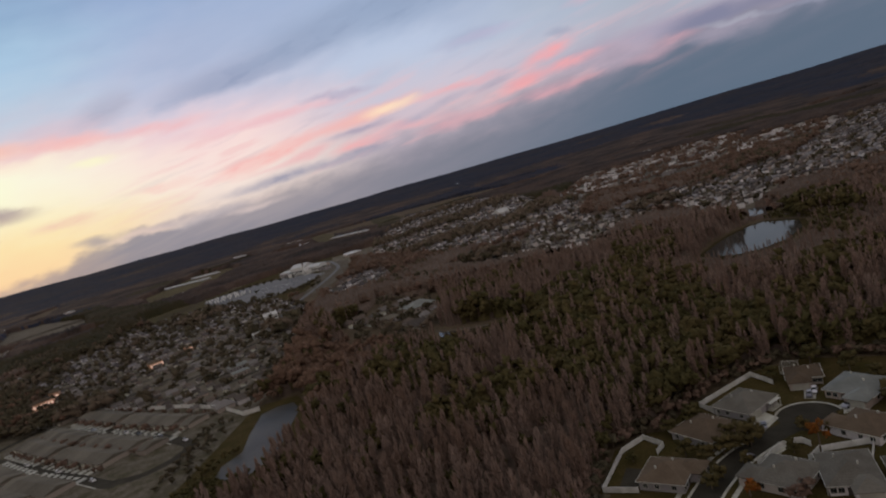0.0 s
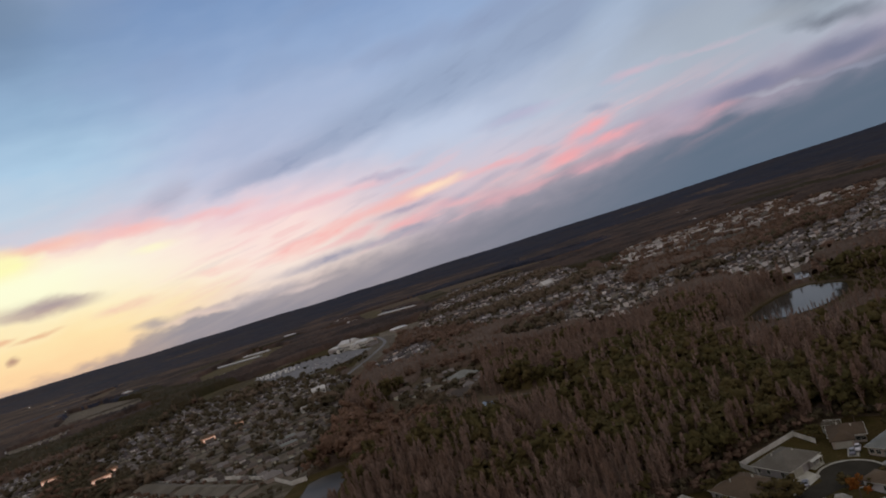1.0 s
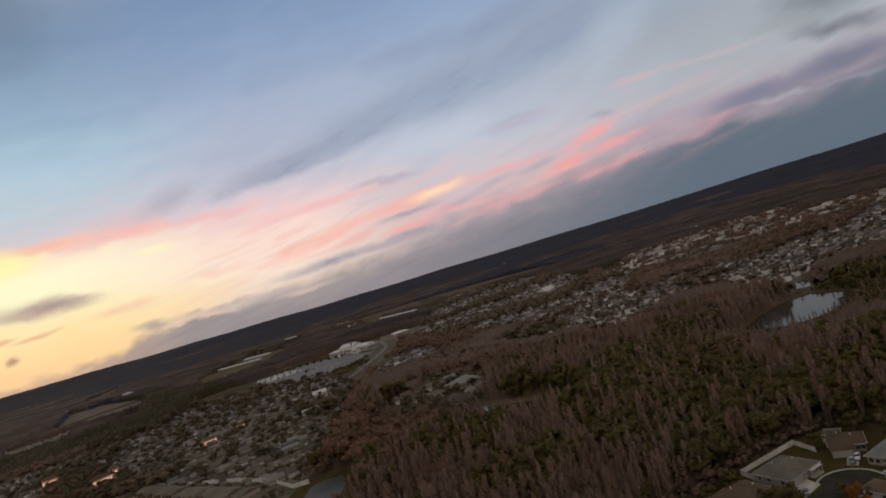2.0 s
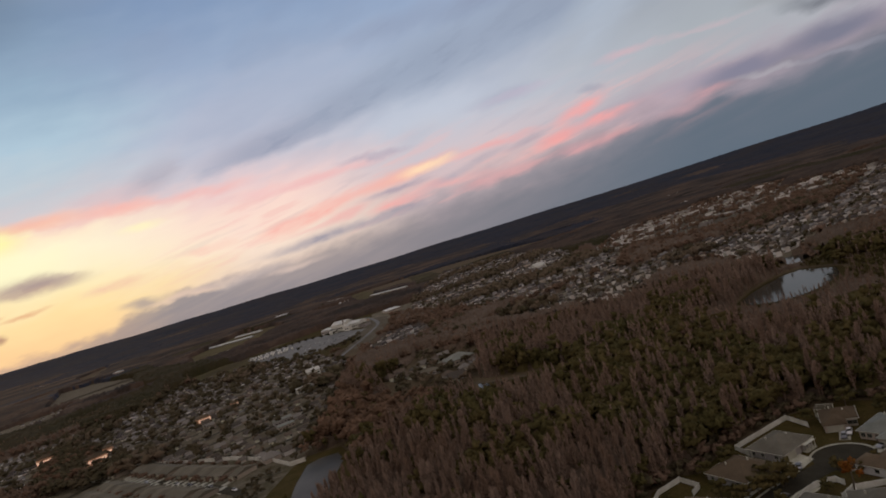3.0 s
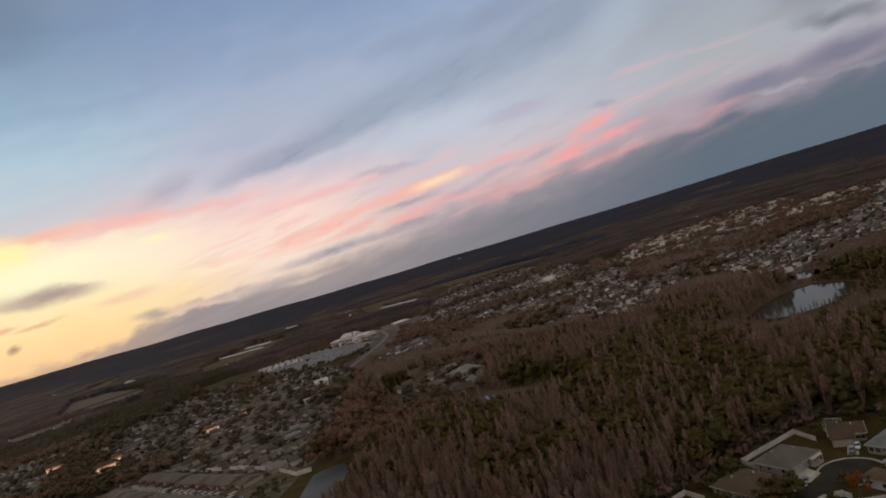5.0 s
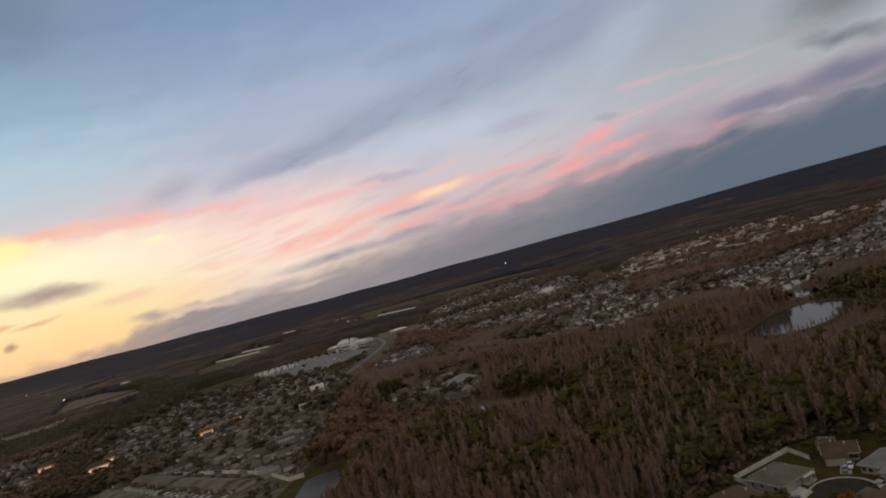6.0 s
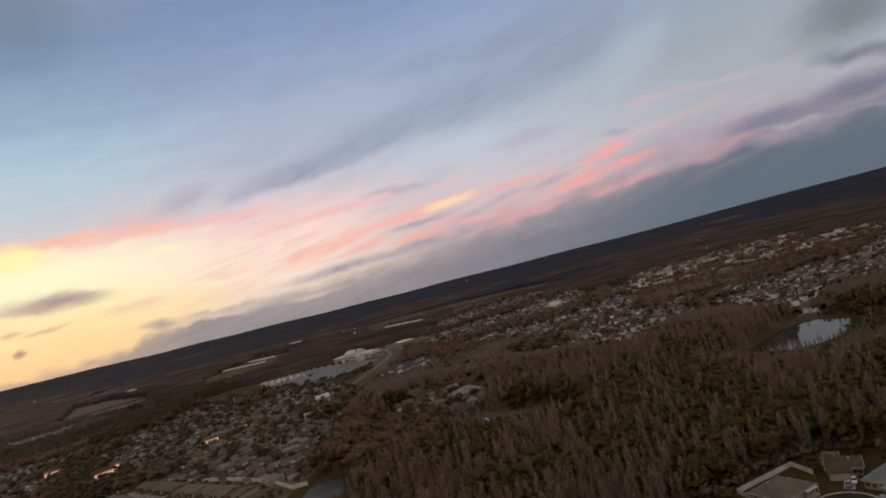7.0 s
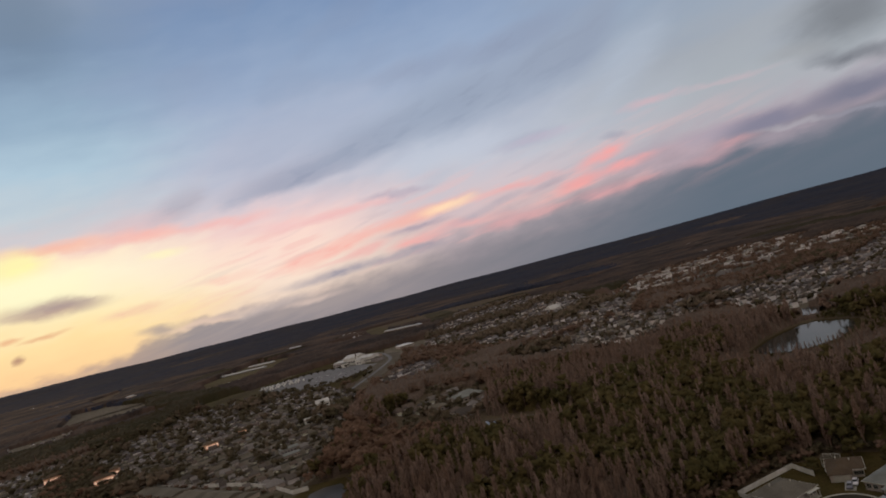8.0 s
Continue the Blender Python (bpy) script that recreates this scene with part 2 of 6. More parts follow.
# dark cloud in the upper east
sky = cloud(sky, 31.5, 10.2, -10, 2.8, 1.07, (156, 158, 162), 0.7, 0.15, 1.3)
sky = cloud(sky, 35.1, 8.6, -12, 3.9, 0.94, (118, 121, 129), 0.9, 0.15, 1.2)
# corner cloud, enlarged so that it also holds painted lens falloff
sky = cloud(sky, 35.3, 11.7, -2, 4.6, 2.92, (122, 126, 132), 0.95, 0.1, 1.2)
# low clouds in the glow
sky = cloud(sky, -32.8, 5.5, -1, 4.8, 1.11, (180, 154, 144), 0.9, 0.12, 1.7)
sky = cloud(sky, -31.5, 5.8, -4, 3.0, 0.65, (172, 152, 147), 0.8, 0.2, 1.3)
sky = cloud(sky, -27.0, 4.2, 3, 2.9, 0.56, (240, 190, 166), 0.7, 0.35)
sky = cloud(sky, -33.3, 3.8, 2, 1.7, 0.23, (226, 164, 124), 0.8, 0.2)
sky = cloud(sky, -35.5, 4.0, 4, 1.1, 0.23, (232, 168, 128), 0.7, 0.2)
sky = cloud(sky, -35.4, 2.4, 16, 0.6, 0.39, (176, 134, 114), 0.9, 0.1)
sky = cloud(sky, -25.1, 2.3, -0, 2.4, 0.57, (168, 154, 150), 0.8, 0.3)
sky = cloud(sky, -21.9, 1.9, -1, 3.3, 0.32, (250, 216, 188), 0.85, 0.25)
sky = cloud(sky, -19.9, 2.1, 3, 4.1, 0.39, (190, 172, 168), 0.7, 0.35)
sky = cloud(sky, -15.9, 1.9, 4, 4.0, 0.47, (196, 180, 176), 0.6, 0.4)
sky = cloud(sky, -13.0, 1.5, 1, 4.0, 0.34, (228, 202, 188), 0.55, 0.4)


out, back = wnode("ShaderNodeOutputWorld"), wnode("ShaderNodeBackground")
WL.new(sky, back.inputs["Color"])
back.inputs["Strength"].default_value = 1.0
WL.new(back.outputs[0], out.inputs["Surface"])

# the last light of a sun that has gone behind the cloud bank
sun = new("sun", bpy.data.lights.new("sun", "SUN"))
sun.data.energy, sun.data.angle, sun.data.color = 0.35, radians(14), (1.0, 0.72, 0.48)
sun.matrix_world = look((-700, 850, 110), (0, 0, 0))


# ---- materials ----
WARMTH = 0.86  # a warm cast put into every base colour by cutting its blue


def material(name, colour, rough=0.8, spread=0.25, scale=0.5, second=None, bump=0.0, metal=0.0, by="object", big=12.0, amount=0.5):
    """A worn surface: a base colour that varies at two scales, and from piece to piece."""
    colour = (colour[0], colour[1], colour[2] * WARMTH)
    second = second and (second[0], second[1], second[2] * WARMTH)
    m = bpy.data.materials.new(name)
    m.use_nodes = True
    nt = m.node_tree
    b = nt.nodes["Principled BSDF"]
    b.inputs["Roughness"].default_value, b.inputs["Metallic"].default_value = rough, metal
    if rough >= 0.9:
        b.inputs["Specular IOR Level"].default_value = 0.03
    geo = nt.nodes.new("ShaderNodeNewGeometry")

    def noisy(sc, detail):
        n = nt.nodes.new("ShaderNodeTexNoise")
        n.inputs["Scale"].default_value, n.inputs["Detail"].default_value = sc, detail
        nt.links.new(geo.outputs["Position"], n.inputs["Vector"])
        return n.outputs["Fac"]

    def mixed(f, a, c, mode="MIX"):
        n = nt.nodes.new("ShaderNodeMix")
        n.data_type, n.blend_type = "RGBA", mode
        if isinstance(f, (int, float)):
            n.inputs[0].default_value = f
        else:
            nt.links.new(f, n.inputs[0])
        for i, v in ((6, a), (7, c)):
            if isinstance(v, tuple):
                n.inputs[i].default_value = v
            else:
                nt.links.new(v, n.inputs[i])
        return n.outputs[2]

    def ranged(v, a, c, lo, hi):
        n = nt.nodes.new("ShaderNodeMapRange")
        nt.links.new(v, n.inputs[0])
        for i, x in enumerate((a, c, lo, hi)):
            n.inputs[i + 1].default_value = x
        return n.outputs[0]

    fine, broad = noisy(1 / scale, 5), noisy(1 / big, 4)
    base = (*colour, 1.0)
    other = (*(second or tuple(c * 0.65 for c in colour)), 1.0)
    col = mixed(ranged(broad, 0.5 - 0.5 * (1 - amount) * 0.5, 0.62, 0.0, 1.0), base, other)
    val = ranged(fine, 0.25, 0.75, 1 - spread, 1 + spread)
    hsv = nt.nodes.new("ShaderNodeHueSaturation")
    nt.links.new(col, hsv.inputs["Color"])
    if by == "object":
        info = nt.nodes.new("ShaderNodeObjectInfo")
        r = info.outputs["Random"]
    else:
        r = geo.outputs["Random Per Island"]
    mul = nt.nodes.new("ShaderNodeMath")
    mul.operation = "MULTIPLY"
    nt.links.new(val, mul.inputs[0])
    nt.links.new(ranged(r, 0, 1, 1 - spread, 1 + spread), mul.inputs[1])
    nt.links.new(mul.outputs[0], hsv.inputs["Value"])
    nt.links.new(hsv.outputs[0], b.inputs["Base Color"])
    if bump:
        bp = nt.nodes.new("ShaderNodeBump")
        bp.inputs["Strength"].default_value, bp.inputs["Distance"].default_value = bump, scale * 0.3
        nt.links.new(fine, bp.inputs["Height"])
        nt.links.new(bp.outputs[0], b.inputs["Normal"])
    return m


def tinted(name, colours, rough=0.8, spread=0.12, by="object"):
    """Paint or shingle whose colour is one of several, piece by piece."""
    m = material(name, colours[0], rough, spread, 0.6, by=by)
    nt = m.node_tree
    ramp = nt.nodes.new("ShaderNodeValToRGB")
    ramp.color_ramp.interpolation = "CONSTANT"
    e = ramp.color_ramp.elements
    while len(e) < len(colours):
        e.new(0.5)
    for i, c in enumerate(colours):
        e[i].position, e[i].color = i / len(colours), (*c, 1)
    if by == "object":
        pick = nt.nodes.new("ShaderNodeObjectInfo").outputs["Random"]
    else:
        pick = nt.nodes.new("ShaderNodeNewGeometry").outputs["Random Per Island"]
    nt.links.new(pick, ramp.inputs[0])
    mix = next(n for n in nt.nodes if n.type == "MIX")
    nt.links.new(ramp.outputs[0], mix.inputs[6])
    nt.links.new(ramp.outputs[0], mix.inputs[7])
    return m


def glowing(name, colour, strength):
    m = bpy.data.materials.new(name)
    m.use_nodes = True
    b = m.node_tree.nodes["Principled BSDF"]
    b.inputs["Base Color"].default_value = (*colour, 1)
    b.inputs["Emission Color"].default_value = (*colour, 1)
    b.inputs["Emission Strength"].default_value = strength
    return m


M_GROUND = material("scrub_ground", (0.075, 0.058, 0.042), 0.95, 0.30, 3.0, (0.095, 0.074, 0.052), 0.4, big=45.0)
# blue distance haze is put into both colours of this canopy
M_FARWOOD = material("hazed_far_canopy", (0.025, 0.030, 0.053), 0.95, 0.3, 30.0, (0.039, 0.036, 0.047), 0.0, by="island", big=150.0)
M_BROWNFAR = material("brown_wood_canopy", (0.084, 0.058, 0.049), 0.95, 0.2, 20.0, (0.034, 0.029, 0.029), 0.0, by="island", big=150.0)
M_GREENFAR = material("green_wood_canopy", (0.032, 0.030, 0.016), 0.95, 0.15, 14.0, (0.046, 0.036, 0.022), 0.0, by="island", big=80.0)
M_BARE = material("bare_cypress_twigs", (0.180, 0.132, 0.119), 0.95, 0.15, 3.5, (0.146, 0.099, 0.083), 0.0, by="island", big=22.0)
M_BRUSH = material("brown_underbrush", (0.112, 0.086, 0.076), 0.95, 0.28, 2.2, (0.090, 0.067, 0.057), 0.0, by="island", big=18.0)
M_BARK = material("grey_bark", (0.13, 0.105, 0.09), 0.95, 0.2, 0.4)
M_GREEN = material("evergreen_leaves", (0.065, 0.059, 0.027), 0.9, 0.2, 1.5, (0.083, 0.067, 0.032), 0.0, by="island", big=25.0)
M_BROWNTREE = material("brown_autumn_twigs", (0.160, 0.109, 0.092), 0.95, 0.13, 3.5, (0.126, 0.088, 0.071), 0.0, by="island", big=22.0)
M_YARDTWIG = material("grey_brown_yard_twigs", (0.152, 0.119, 0.098), 0.95, 0.15, 3.0, (0.117, 0.095, 0.074), 0.0, by="island", big=22.0)
M_RUSSET = material("russet_oak_leaves", (0.164, 0.107, 0.084), 0.95, 0.16, 3.0, (0.120, 0.078, 0.060), 0.0, by="island", big=18.0)
M_YARDLEAF = material("dark_yard_leaves", (0.076, 0.068, 0.047), 0.9, 0.2, 1.5, (0.091, 0.075, 0.055), 0.0, by="island", big=25.0)
M_ORANGE = material("rust_orange_leaves", (0.20, 0.062, 0.016), 0.9, 0.35, 0.8, (0.15, 0.07, 0.018), 0.0, by="island", big=3.0)
M_GRASS = material("winter_lawn", (0.040, 0.034, 0.012), 0.95, 0.3, 0.8, (0.056, 0.042, 0.018), 0.3, big=7.0)
M_PALEGRASS = material("dry_pasture", (0.085, 0.075, 0.040), 0.95, 0.25, 4.0, (0.065, 0.052, 0.032), 0.2, big=60.0)
M_BARESOIL = material("graded_pale_soil", (0.115, 0.105, 0.095), 0.95, 0.2, 4.0, (0.080, 0.070, 0.062), 0.2, big=40.0)
M_ASPHALT = material("asphalt", (0.036, 0.033, 0.028), 0.9, 0.18, 0.6, (0.048, 0.044, 0.037), 0.2, big=6.0)
M_LOT = material("worn_parking_asphalt", (0.125, 0.128, 0.142), 0.85, 0.18, 2.0, (0.095, 0.096, 0.105), 0.1, big=25.0)
M_CONCRETE = material("concrete", (0.42, 0.42, 0.40), 0.85, 0.14, 0.5, (0.31, 0.305, 0.28), 0.2, big=3.0)
M_VINYL = material("white_vinyl", (0.66, 0.67, 0.72), 0.5, 0.06, 0.5, (0.52, 0.53, 0.54), big=2.5)
M_TRIM = material("white_painted_trim", (0.50, 0.50, 0.48), 0.55, 0.06, 0.5)
M_WALLS = tinted("stucco", [(0.42, 0.40, 0.37), (0.34, 0.30, 0.25), (0.28, 0.27, 0.26), (0.52, 0.51, 0.49), (0.31, 0.26, 0.21), (0.38, 0.36, 0.31)])
M_WHITEWALLS = tinted("white_clapboard", [(0.80, 0.79, 0.76), (0.66, 0.64, 0.60), (0.74, 0.73, 0.72), (0.52, 0.49, 0.45)])
M_ROOFS = tinted("shingle_roof", [(0.095, 0.084, 0.072), (0.12, 0.108, 0.092), (0.08, 0.072, 0.062), (0.135, 0.125, 0.11), (0.11, 0.090, 0.072), (0.16, 0.152, 0.138)], 0.9, 0.2)
M_WALLMASS = tinted("far_stucco", [(0.62, 0.60, 0.57), (0.46, 0.42, 0.36), (0.36, 0.35, 0.34), (0.68, 0.67, 0.65), (0.40, 0.35, 0.30)], by="island")
M_ROOFMASS = tinted("far_shingles", [(0.10, 0.092, 0.085), (0.14, 0.130, 0.120), (0.078, 0.070, 0.067), (0.19, 0.184, 0.178), (0.115, 0.096, 0.082)], 0.9, 0.2, by="island")
M_GARAGE = material("white_garage_door", (0.50, 0.50, 0.45), 0.5, 0.08, 0.4)
M_WHITEROOF = material("white_metal_roof", (0.56, 0.57, 0.60), 0.5, 0.10, 3.0, (0.42, 0.43, 0.46), big=12.0)
# low sunset light on the facades, put into the stucco colour
M_SUNSETWALL = material("sunset_lit_stucco", (0.74, 0.44, 0.30), 0.75, 0.10, 0.8)
M_GLASS = material("dark_window_glass", (0.03, 0.035, 0.04), 0.08, 0.1, 1.0)
M_WATER = material("pond_water", (0.050, 0.046, 0.042), 0.10, 0.1, 2.0, bump=0.04, big=20.0)
M_WATER.node_tree.nodes["Principled BSDF"].inputs["Specular IOR Level"].default_value = 0.08
M_YARD = material("pale_suburb_ground", (0.132, 0.117, 0.102), 0.95, 0.3, 3.0, (0.097, 0.084, 0.068), 0.2, big=16.0)
M_NEWYARD = material("pale_new_suburb_ground", (0.165, 0.148, 0.132), 0.95, 0.3, 3.0, (0.118, 0.102, 0.086), 0.2, big=16.0)
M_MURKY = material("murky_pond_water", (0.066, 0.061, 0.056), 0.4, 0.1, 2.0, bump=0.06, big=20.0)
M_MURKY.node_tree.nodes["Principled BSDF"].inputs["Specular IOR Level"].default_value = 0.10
M_DEVSOIL = material("new_lot_soil", (0.112, 0.099, 0.085), 0.95, 0.35, 1.6, (0.062, 0.056, 0.038), 0.2, big=7.0)
M_LAMP = glowing("lit_lamp", (1.0, 0.97, 0.9), 60.0)
# added glow for sunlit facades; no lamps are known behind these panes
M_SUNSETPANE = glowing("sunset_glow_pane", (1.0, 0.62, 0.44), 0.5)


# ---- building helpers ----
def tri_mesh(name, verts, tris, mat):
    """A mesh of triangles from arrays."""
    verts, tris = np.asarray(verts, np.float32), np.asarray(tris, np.int32)
    me = bpy.data.meshes.new(name)
    me.vertices.add(len(verts))
    me.vertices.foreach_set("co", verts.ravel())
    me.loops.add(tris.size)
    me.loops.foreach_set("vertex_index", tris.ravel())
    me.polygons.add(len(tris))
    me.polygons.foreach_set("loop_start", np.arange(0, tris.size, 3, dtype=np.int32))
    me.polygons.foreach_set("loop_total", np.full(len(tris), 3, np.int32))
    me.update(calc_edges=True)
    me.materials.append(mat)
    return me


def bm_mesh(name, bm, mat):
    me = bpy.data.meshes.new(name)
    bm.normal_update()
    bm.to_mesh(me)
    bm.free()
    me.materials.append(mat)
    return me


def under(ob, parent, label=""):
    """Makes ob a part of parent."""
    ob.parent = parent
    return tagged(ob, label)


def part(name, bm, mat, parent, label=""):
    return under(new(name, bm_mesh(name, bm, mat)), parent, label)


def box(bm, x0, x1, y0, y1, z0, z1):
    v = [bm.verts.new(p) for p in ((x0, y0, z0), (x1, y0, z0), (x1, y1, z0), (x0, y1, z0), (x0, y0, z1), (x1, y0, z1), (x1, y1, z1), (x0, y1, z1))]
    for f in ((3, 2, 1, 0), (4, 5, 6, 7), (0, 1, 5, 4), (1, 2, 6, 5), (2, 3, 7, 6), (3, 0, 4, 7)):
        bm.faces.new([v[i] for i in f])
    return bm


def boxes(*sizes):
    bm = bmesh.new()
    for s in sizes:
        box(bm, *s)
    return bm


def inside(poly, x, y):
    """Which of the points lie in the polygon."""
    x, y = np.asarray(x, float), np.asarray(y, float)
    hit = np.zeros(x.shape, bool)
    for (x0, y0), (x1, y1) in zip(poly, poly[1:] + poly[:1]):
        hit ^= ((y0 > y) != (y1 > y)) & (x < (x1 - x0) * (y - y0) / (y1 - y0 + 1e-9) + x0)
    return hit


def far_rise(r, az):
    """The height of the land, which climbs gently towards the skyline."""
    top = 100 + 4750 * np.tan(radians(-0.35) + np.where(az > 0, 0.012, 0.0169) * np.minimum(np.abs(az), 0.75) ** 2)
    return top * np.clip((r - 2400) / 2350, 0, 1) ** 1.6


def land(x, y):
    return far_rise(np.hypot(x, y), np.arctan2(x, y))


def sheet(name, poly, z, mat, label, category, kind="structure"):
    """A thin flat piece of ground."""
    bm = bmesh.new()
    vs = [bm.verts.new((x, y, z)) for x, y in poly]
    f = bm.faces.new(vs)
    bmesh.ops.triangulate(bm, faces=[f])
    bmesh.ops.recalc_face_normals(bm, faces=bm.faces[:])
    if sum(f.normal.z for f in bm.faces) < 0:
        bmesh.ops.reverse_faces(bm, faces=bm.faces[:])
    return tagged(new(name, bm_mesh(name, bm, mat)), label, category, kind=kind)


def strip(points, width, z, smooth=6):
    """The bmesh of a road along a bending line."""
    pts = [Vector((*p, 0)) for p in points]
    line = []
    for i in range(len(pts) - 1):
        p0, p1, p2, p3 = pts[max(i - 1, 0)], pts[i], pts[i + 1], pts[min(i + 2, len(pts) - 1)]
        for k in range(smooth):
            u = k / smooth
            line.append(0.5 * ((2 * p1) + (p2 - p0) * u + (2 * p0 - 5 * p1 + 4 * p2 - p3) * u * u + (3 * p1 - p0 - 3 * p2 + p3) * u ** 3))
    line.append(pts[-1])
    bm, rows = bmesh.new(), []
    for i, p in enumerate(line):
        d = (line[min(i + 1, len(line) - 1)] - line[max(i - 1, 0)]).normalized()
        n = Vector((-d.y, d.x, 0)) * width / 2
        zz = z + float(land(p.x, p.y))
        rows.append((bm.verts.new((p + n) + Vector((0, 0, zz))), bm.verts.new((p - n) + Vector((0, 0, zz)))))
    for a, b in zip(rows, rows[1:]):
        bm.faces.new((a[1], b[1], b[0], a[0]))
    return bm


def road(points, width=7.5, z=0.06, mat=None, label="grey asphalt road between houses", name="road"):
    return tagged(new(name, bm_mesh(name, strip(points, width, z), mat or M_ASPHALT)), label, "road", kind="structure")


# ---- the land ----
NEAR = [(29, 184), (42, 207), (54, 212), (60, 210), (74, 222), (103, 233), (122, 232), (145, 212), (190, 170), (150, 100), (60, 100), (20, 140)]
POND_EAST = [(182, 426), (202, 445), (222, 459), (237, 467), (249, 468), (255, 455), (260, 442), (248, 420), (226, 402), (206, 396), (192, 398), (180, 410)]
POND_SMALL = [(257, 502), (273, 531), (284, 528), (266, 491)]
POND_WEST = [(-109, 358), (-102, 364), (-92, 364), (-86, 349), (-87, 318), (-87, 300), (-88, 285), (-97, 278), (-113, 281), (-114, 296), (-107, 308), (-109, 329)]
CLUSTER = [(-78, 520), (-52, 605), (0, 565), (2, 470), (-12, 415), (-62, 450)]
CANAL = [(-4, 432), (42, 408), (44, 389), (12, 392), (-3, 401)]
SUB_EAST = [(195, 659), (212, 639), (242, 628), (261, 605), (253, 556), (248, 511), (272, 525), (306, 558), (338, 588), (356, 578), (391, 570), (388, 565), (482, 612), (874, 1079), (851, 1091), (818, 1102), (717, 1021), (466, 766), (447, 782), (424, 793), (349, 733), (314, 778), (271, 779), (226, 754)]
# where its houses stand
EAST_LOTS = [(201, 679), (219, 659), (250, 648), (269, 623), (261, 573), (256, 530), (280, 541), (316, 576), (349, 607), (367, 596), (403, 588), (400, 582), (497, 631), (874, 1079), (851, 1091), (818, 1102), (717, 1021), (466, 766), (447, 782), (424, 793), (349, 733), (314, 778), (271, 779), (226, 754)]
SUB_MID = [(34, 660), (64, 606), (93, 606), (114, 584), (138, 552), (177, 606), (191, 624), (221, 739), (204, 774), (181, 769), (155, 780), (118, 740), (76, 732)]
MID_LOTS = [(36, 680), (66, 625), (95, 625), (118, 602), (142, 569), (182, 624), (197, 643), (221, 739), (204, 774), (181, 769), (155, 780), (118, 740), (76, 732)]
DEV_SOUTH = [(-128, 300), (-140, 236), (-190, 225), (-340, 260), (-330, 300), (-190, 260)]
ROAD_VERGE = [(-205, 1195), (-128, 1120), (-112, 957), (-119, 885), (-130, 800), (-160, 800), (-158, 900), (-160, 1000), (-165, 1090)]
LOT_EDGE = [(-350, 1196), (-395, 1090), (-330, 940), (-250, 870), (-150, 830), (-140, 930), (-160, 1100), (-228, 1168)]
FIELD_OLIVE = [(-164, 2457), (-66, 2306), (-5, 1781), (-97, 1811)]
FIELD_FAR_WEST = [(-1416, 2316), (-1403, 2518), (-1297, 2306), (-1193, 1987)]
FIELD_PALE = [(-685, 2363), (-660, 2440), (-600, 2440), (-619, 2370)]
SUB_NORTH = [(-75, 1002), (-16, 895), (29, 800), (69, 760), (102, 760), (128, 785), (171, 785), (195, 775), (265, 977), (238, 1088), (236, 1433), (166, 1835), (84, 1898), (-22, 1870), (-85, 1289)]
COMMERCE = [(225, 1045), (284, 972), (325, 913), (364, 904), (410, 896), (443, 911), (500, 981), (785, 1418), (715, 1467), (642, 1488), (545, 1453), (498, 1436), (376, 1387)]
STORES = [(498, 985), (524, 950), (566, 965), (599, 955), (621, 915), (808, 1149), (739, 1155), (720, 1230), (642, 1193)]
SUB_WEST = [(-640, 700), (-520, 570), (-330, 500), (-190, 430), (-118, 372), (-110, 420), (-114, 500), (-140, 720), (-190, 830), (-330, 980), (-450, 960), (-420, 860), (-520, 790)]
CAMPUS = [(-390, 1130), (-330, 970), (-180, 800), (-110, 920), (-120, 1120), (-150, 1260), (-250, 1280)]
DEV = [(-330, 500), (-190, 455), (-118, 368), (-128, 300), (-190, 260), (-330, 300), (-420, 420)]
FARM = [(-690, 1560), (-690, 1990), (-560, 1920), (-470, 1720), (-490, 1420), (-520, 1330), (-600, 1340), (-620, 1450)]
WEST_FAR = [(-900, 1180), (-790, 1250), (-690, 1050), (-750, 1000)]
ROADSIDE = [(-123, 783), (-102, 831), (-53, 846), (-45, 721), (-71, 693), (-102, 692)]
STORE_YARD = [(-150, 1060), (-75, 1050), (-60, 1240), (-170, 1240)]
FIELD_WEST = [(-878, 1294), (-812, 1301), (-670, 1204), (-674, 1273), (-805, 1535), (-1025, 1760), (-1160, 1804)]
FIELD_MID = [(-480, 2330), (-337, 2103), (-275, 1808), (-205, 1780), (-225, 1867), (-275, 2143), (-330, 2380)]
FIELD_NEAR = [(-470, 1075), (-430, 1120), (-370, 1110), (-345, 983), (-392, 940), (-440, 1000)]
CLEARINGS = [NEAR, POND_EAST, POND_SMALL, POND_WEST, CLUSTER, CANAL, SUB_EAST, SUB_MID, SUB_NORTH, COMMERCE, STORES, SUB_WEST, CAMPUS, DEV, FARM, FIELD_WEST, FIELD_MID, FIELD_NEAR, DEV_SOUTH, ROAD_VERGE, LOT_EDGE, FIELD_OLIVE, FIELD_FAR_WEST, FIELD_PALE, STORE_YARD, WEST_FAR, ROADSIDE]
# evergreen parts of the swamp
EVERGREEN = [(37, 335), (52, 394), (93, 437), (134, 437), (154, 383), (125, 300), (112, 246), (88, 230), (66, 216), (48, 228), (38, 261)]
GREEN_STRIP = [(-4, 378), (36, 362), (52, 412), (14, 445)]
HOLLOW = [(-47, 334), (-39, 391), (-7, 386), (7, 345), (-3, 303), (-26, 298)]
YARD_WOOD = [(109, 274), (136, 290), (163, 290), (177, 273), (144, 230), (131, 242), (113, 237)]
APARTMENT_WOOD = [(-492, 698), (-410, 653), (-305, 534), (-285, 482), (-302, 469), (-349, 484)]
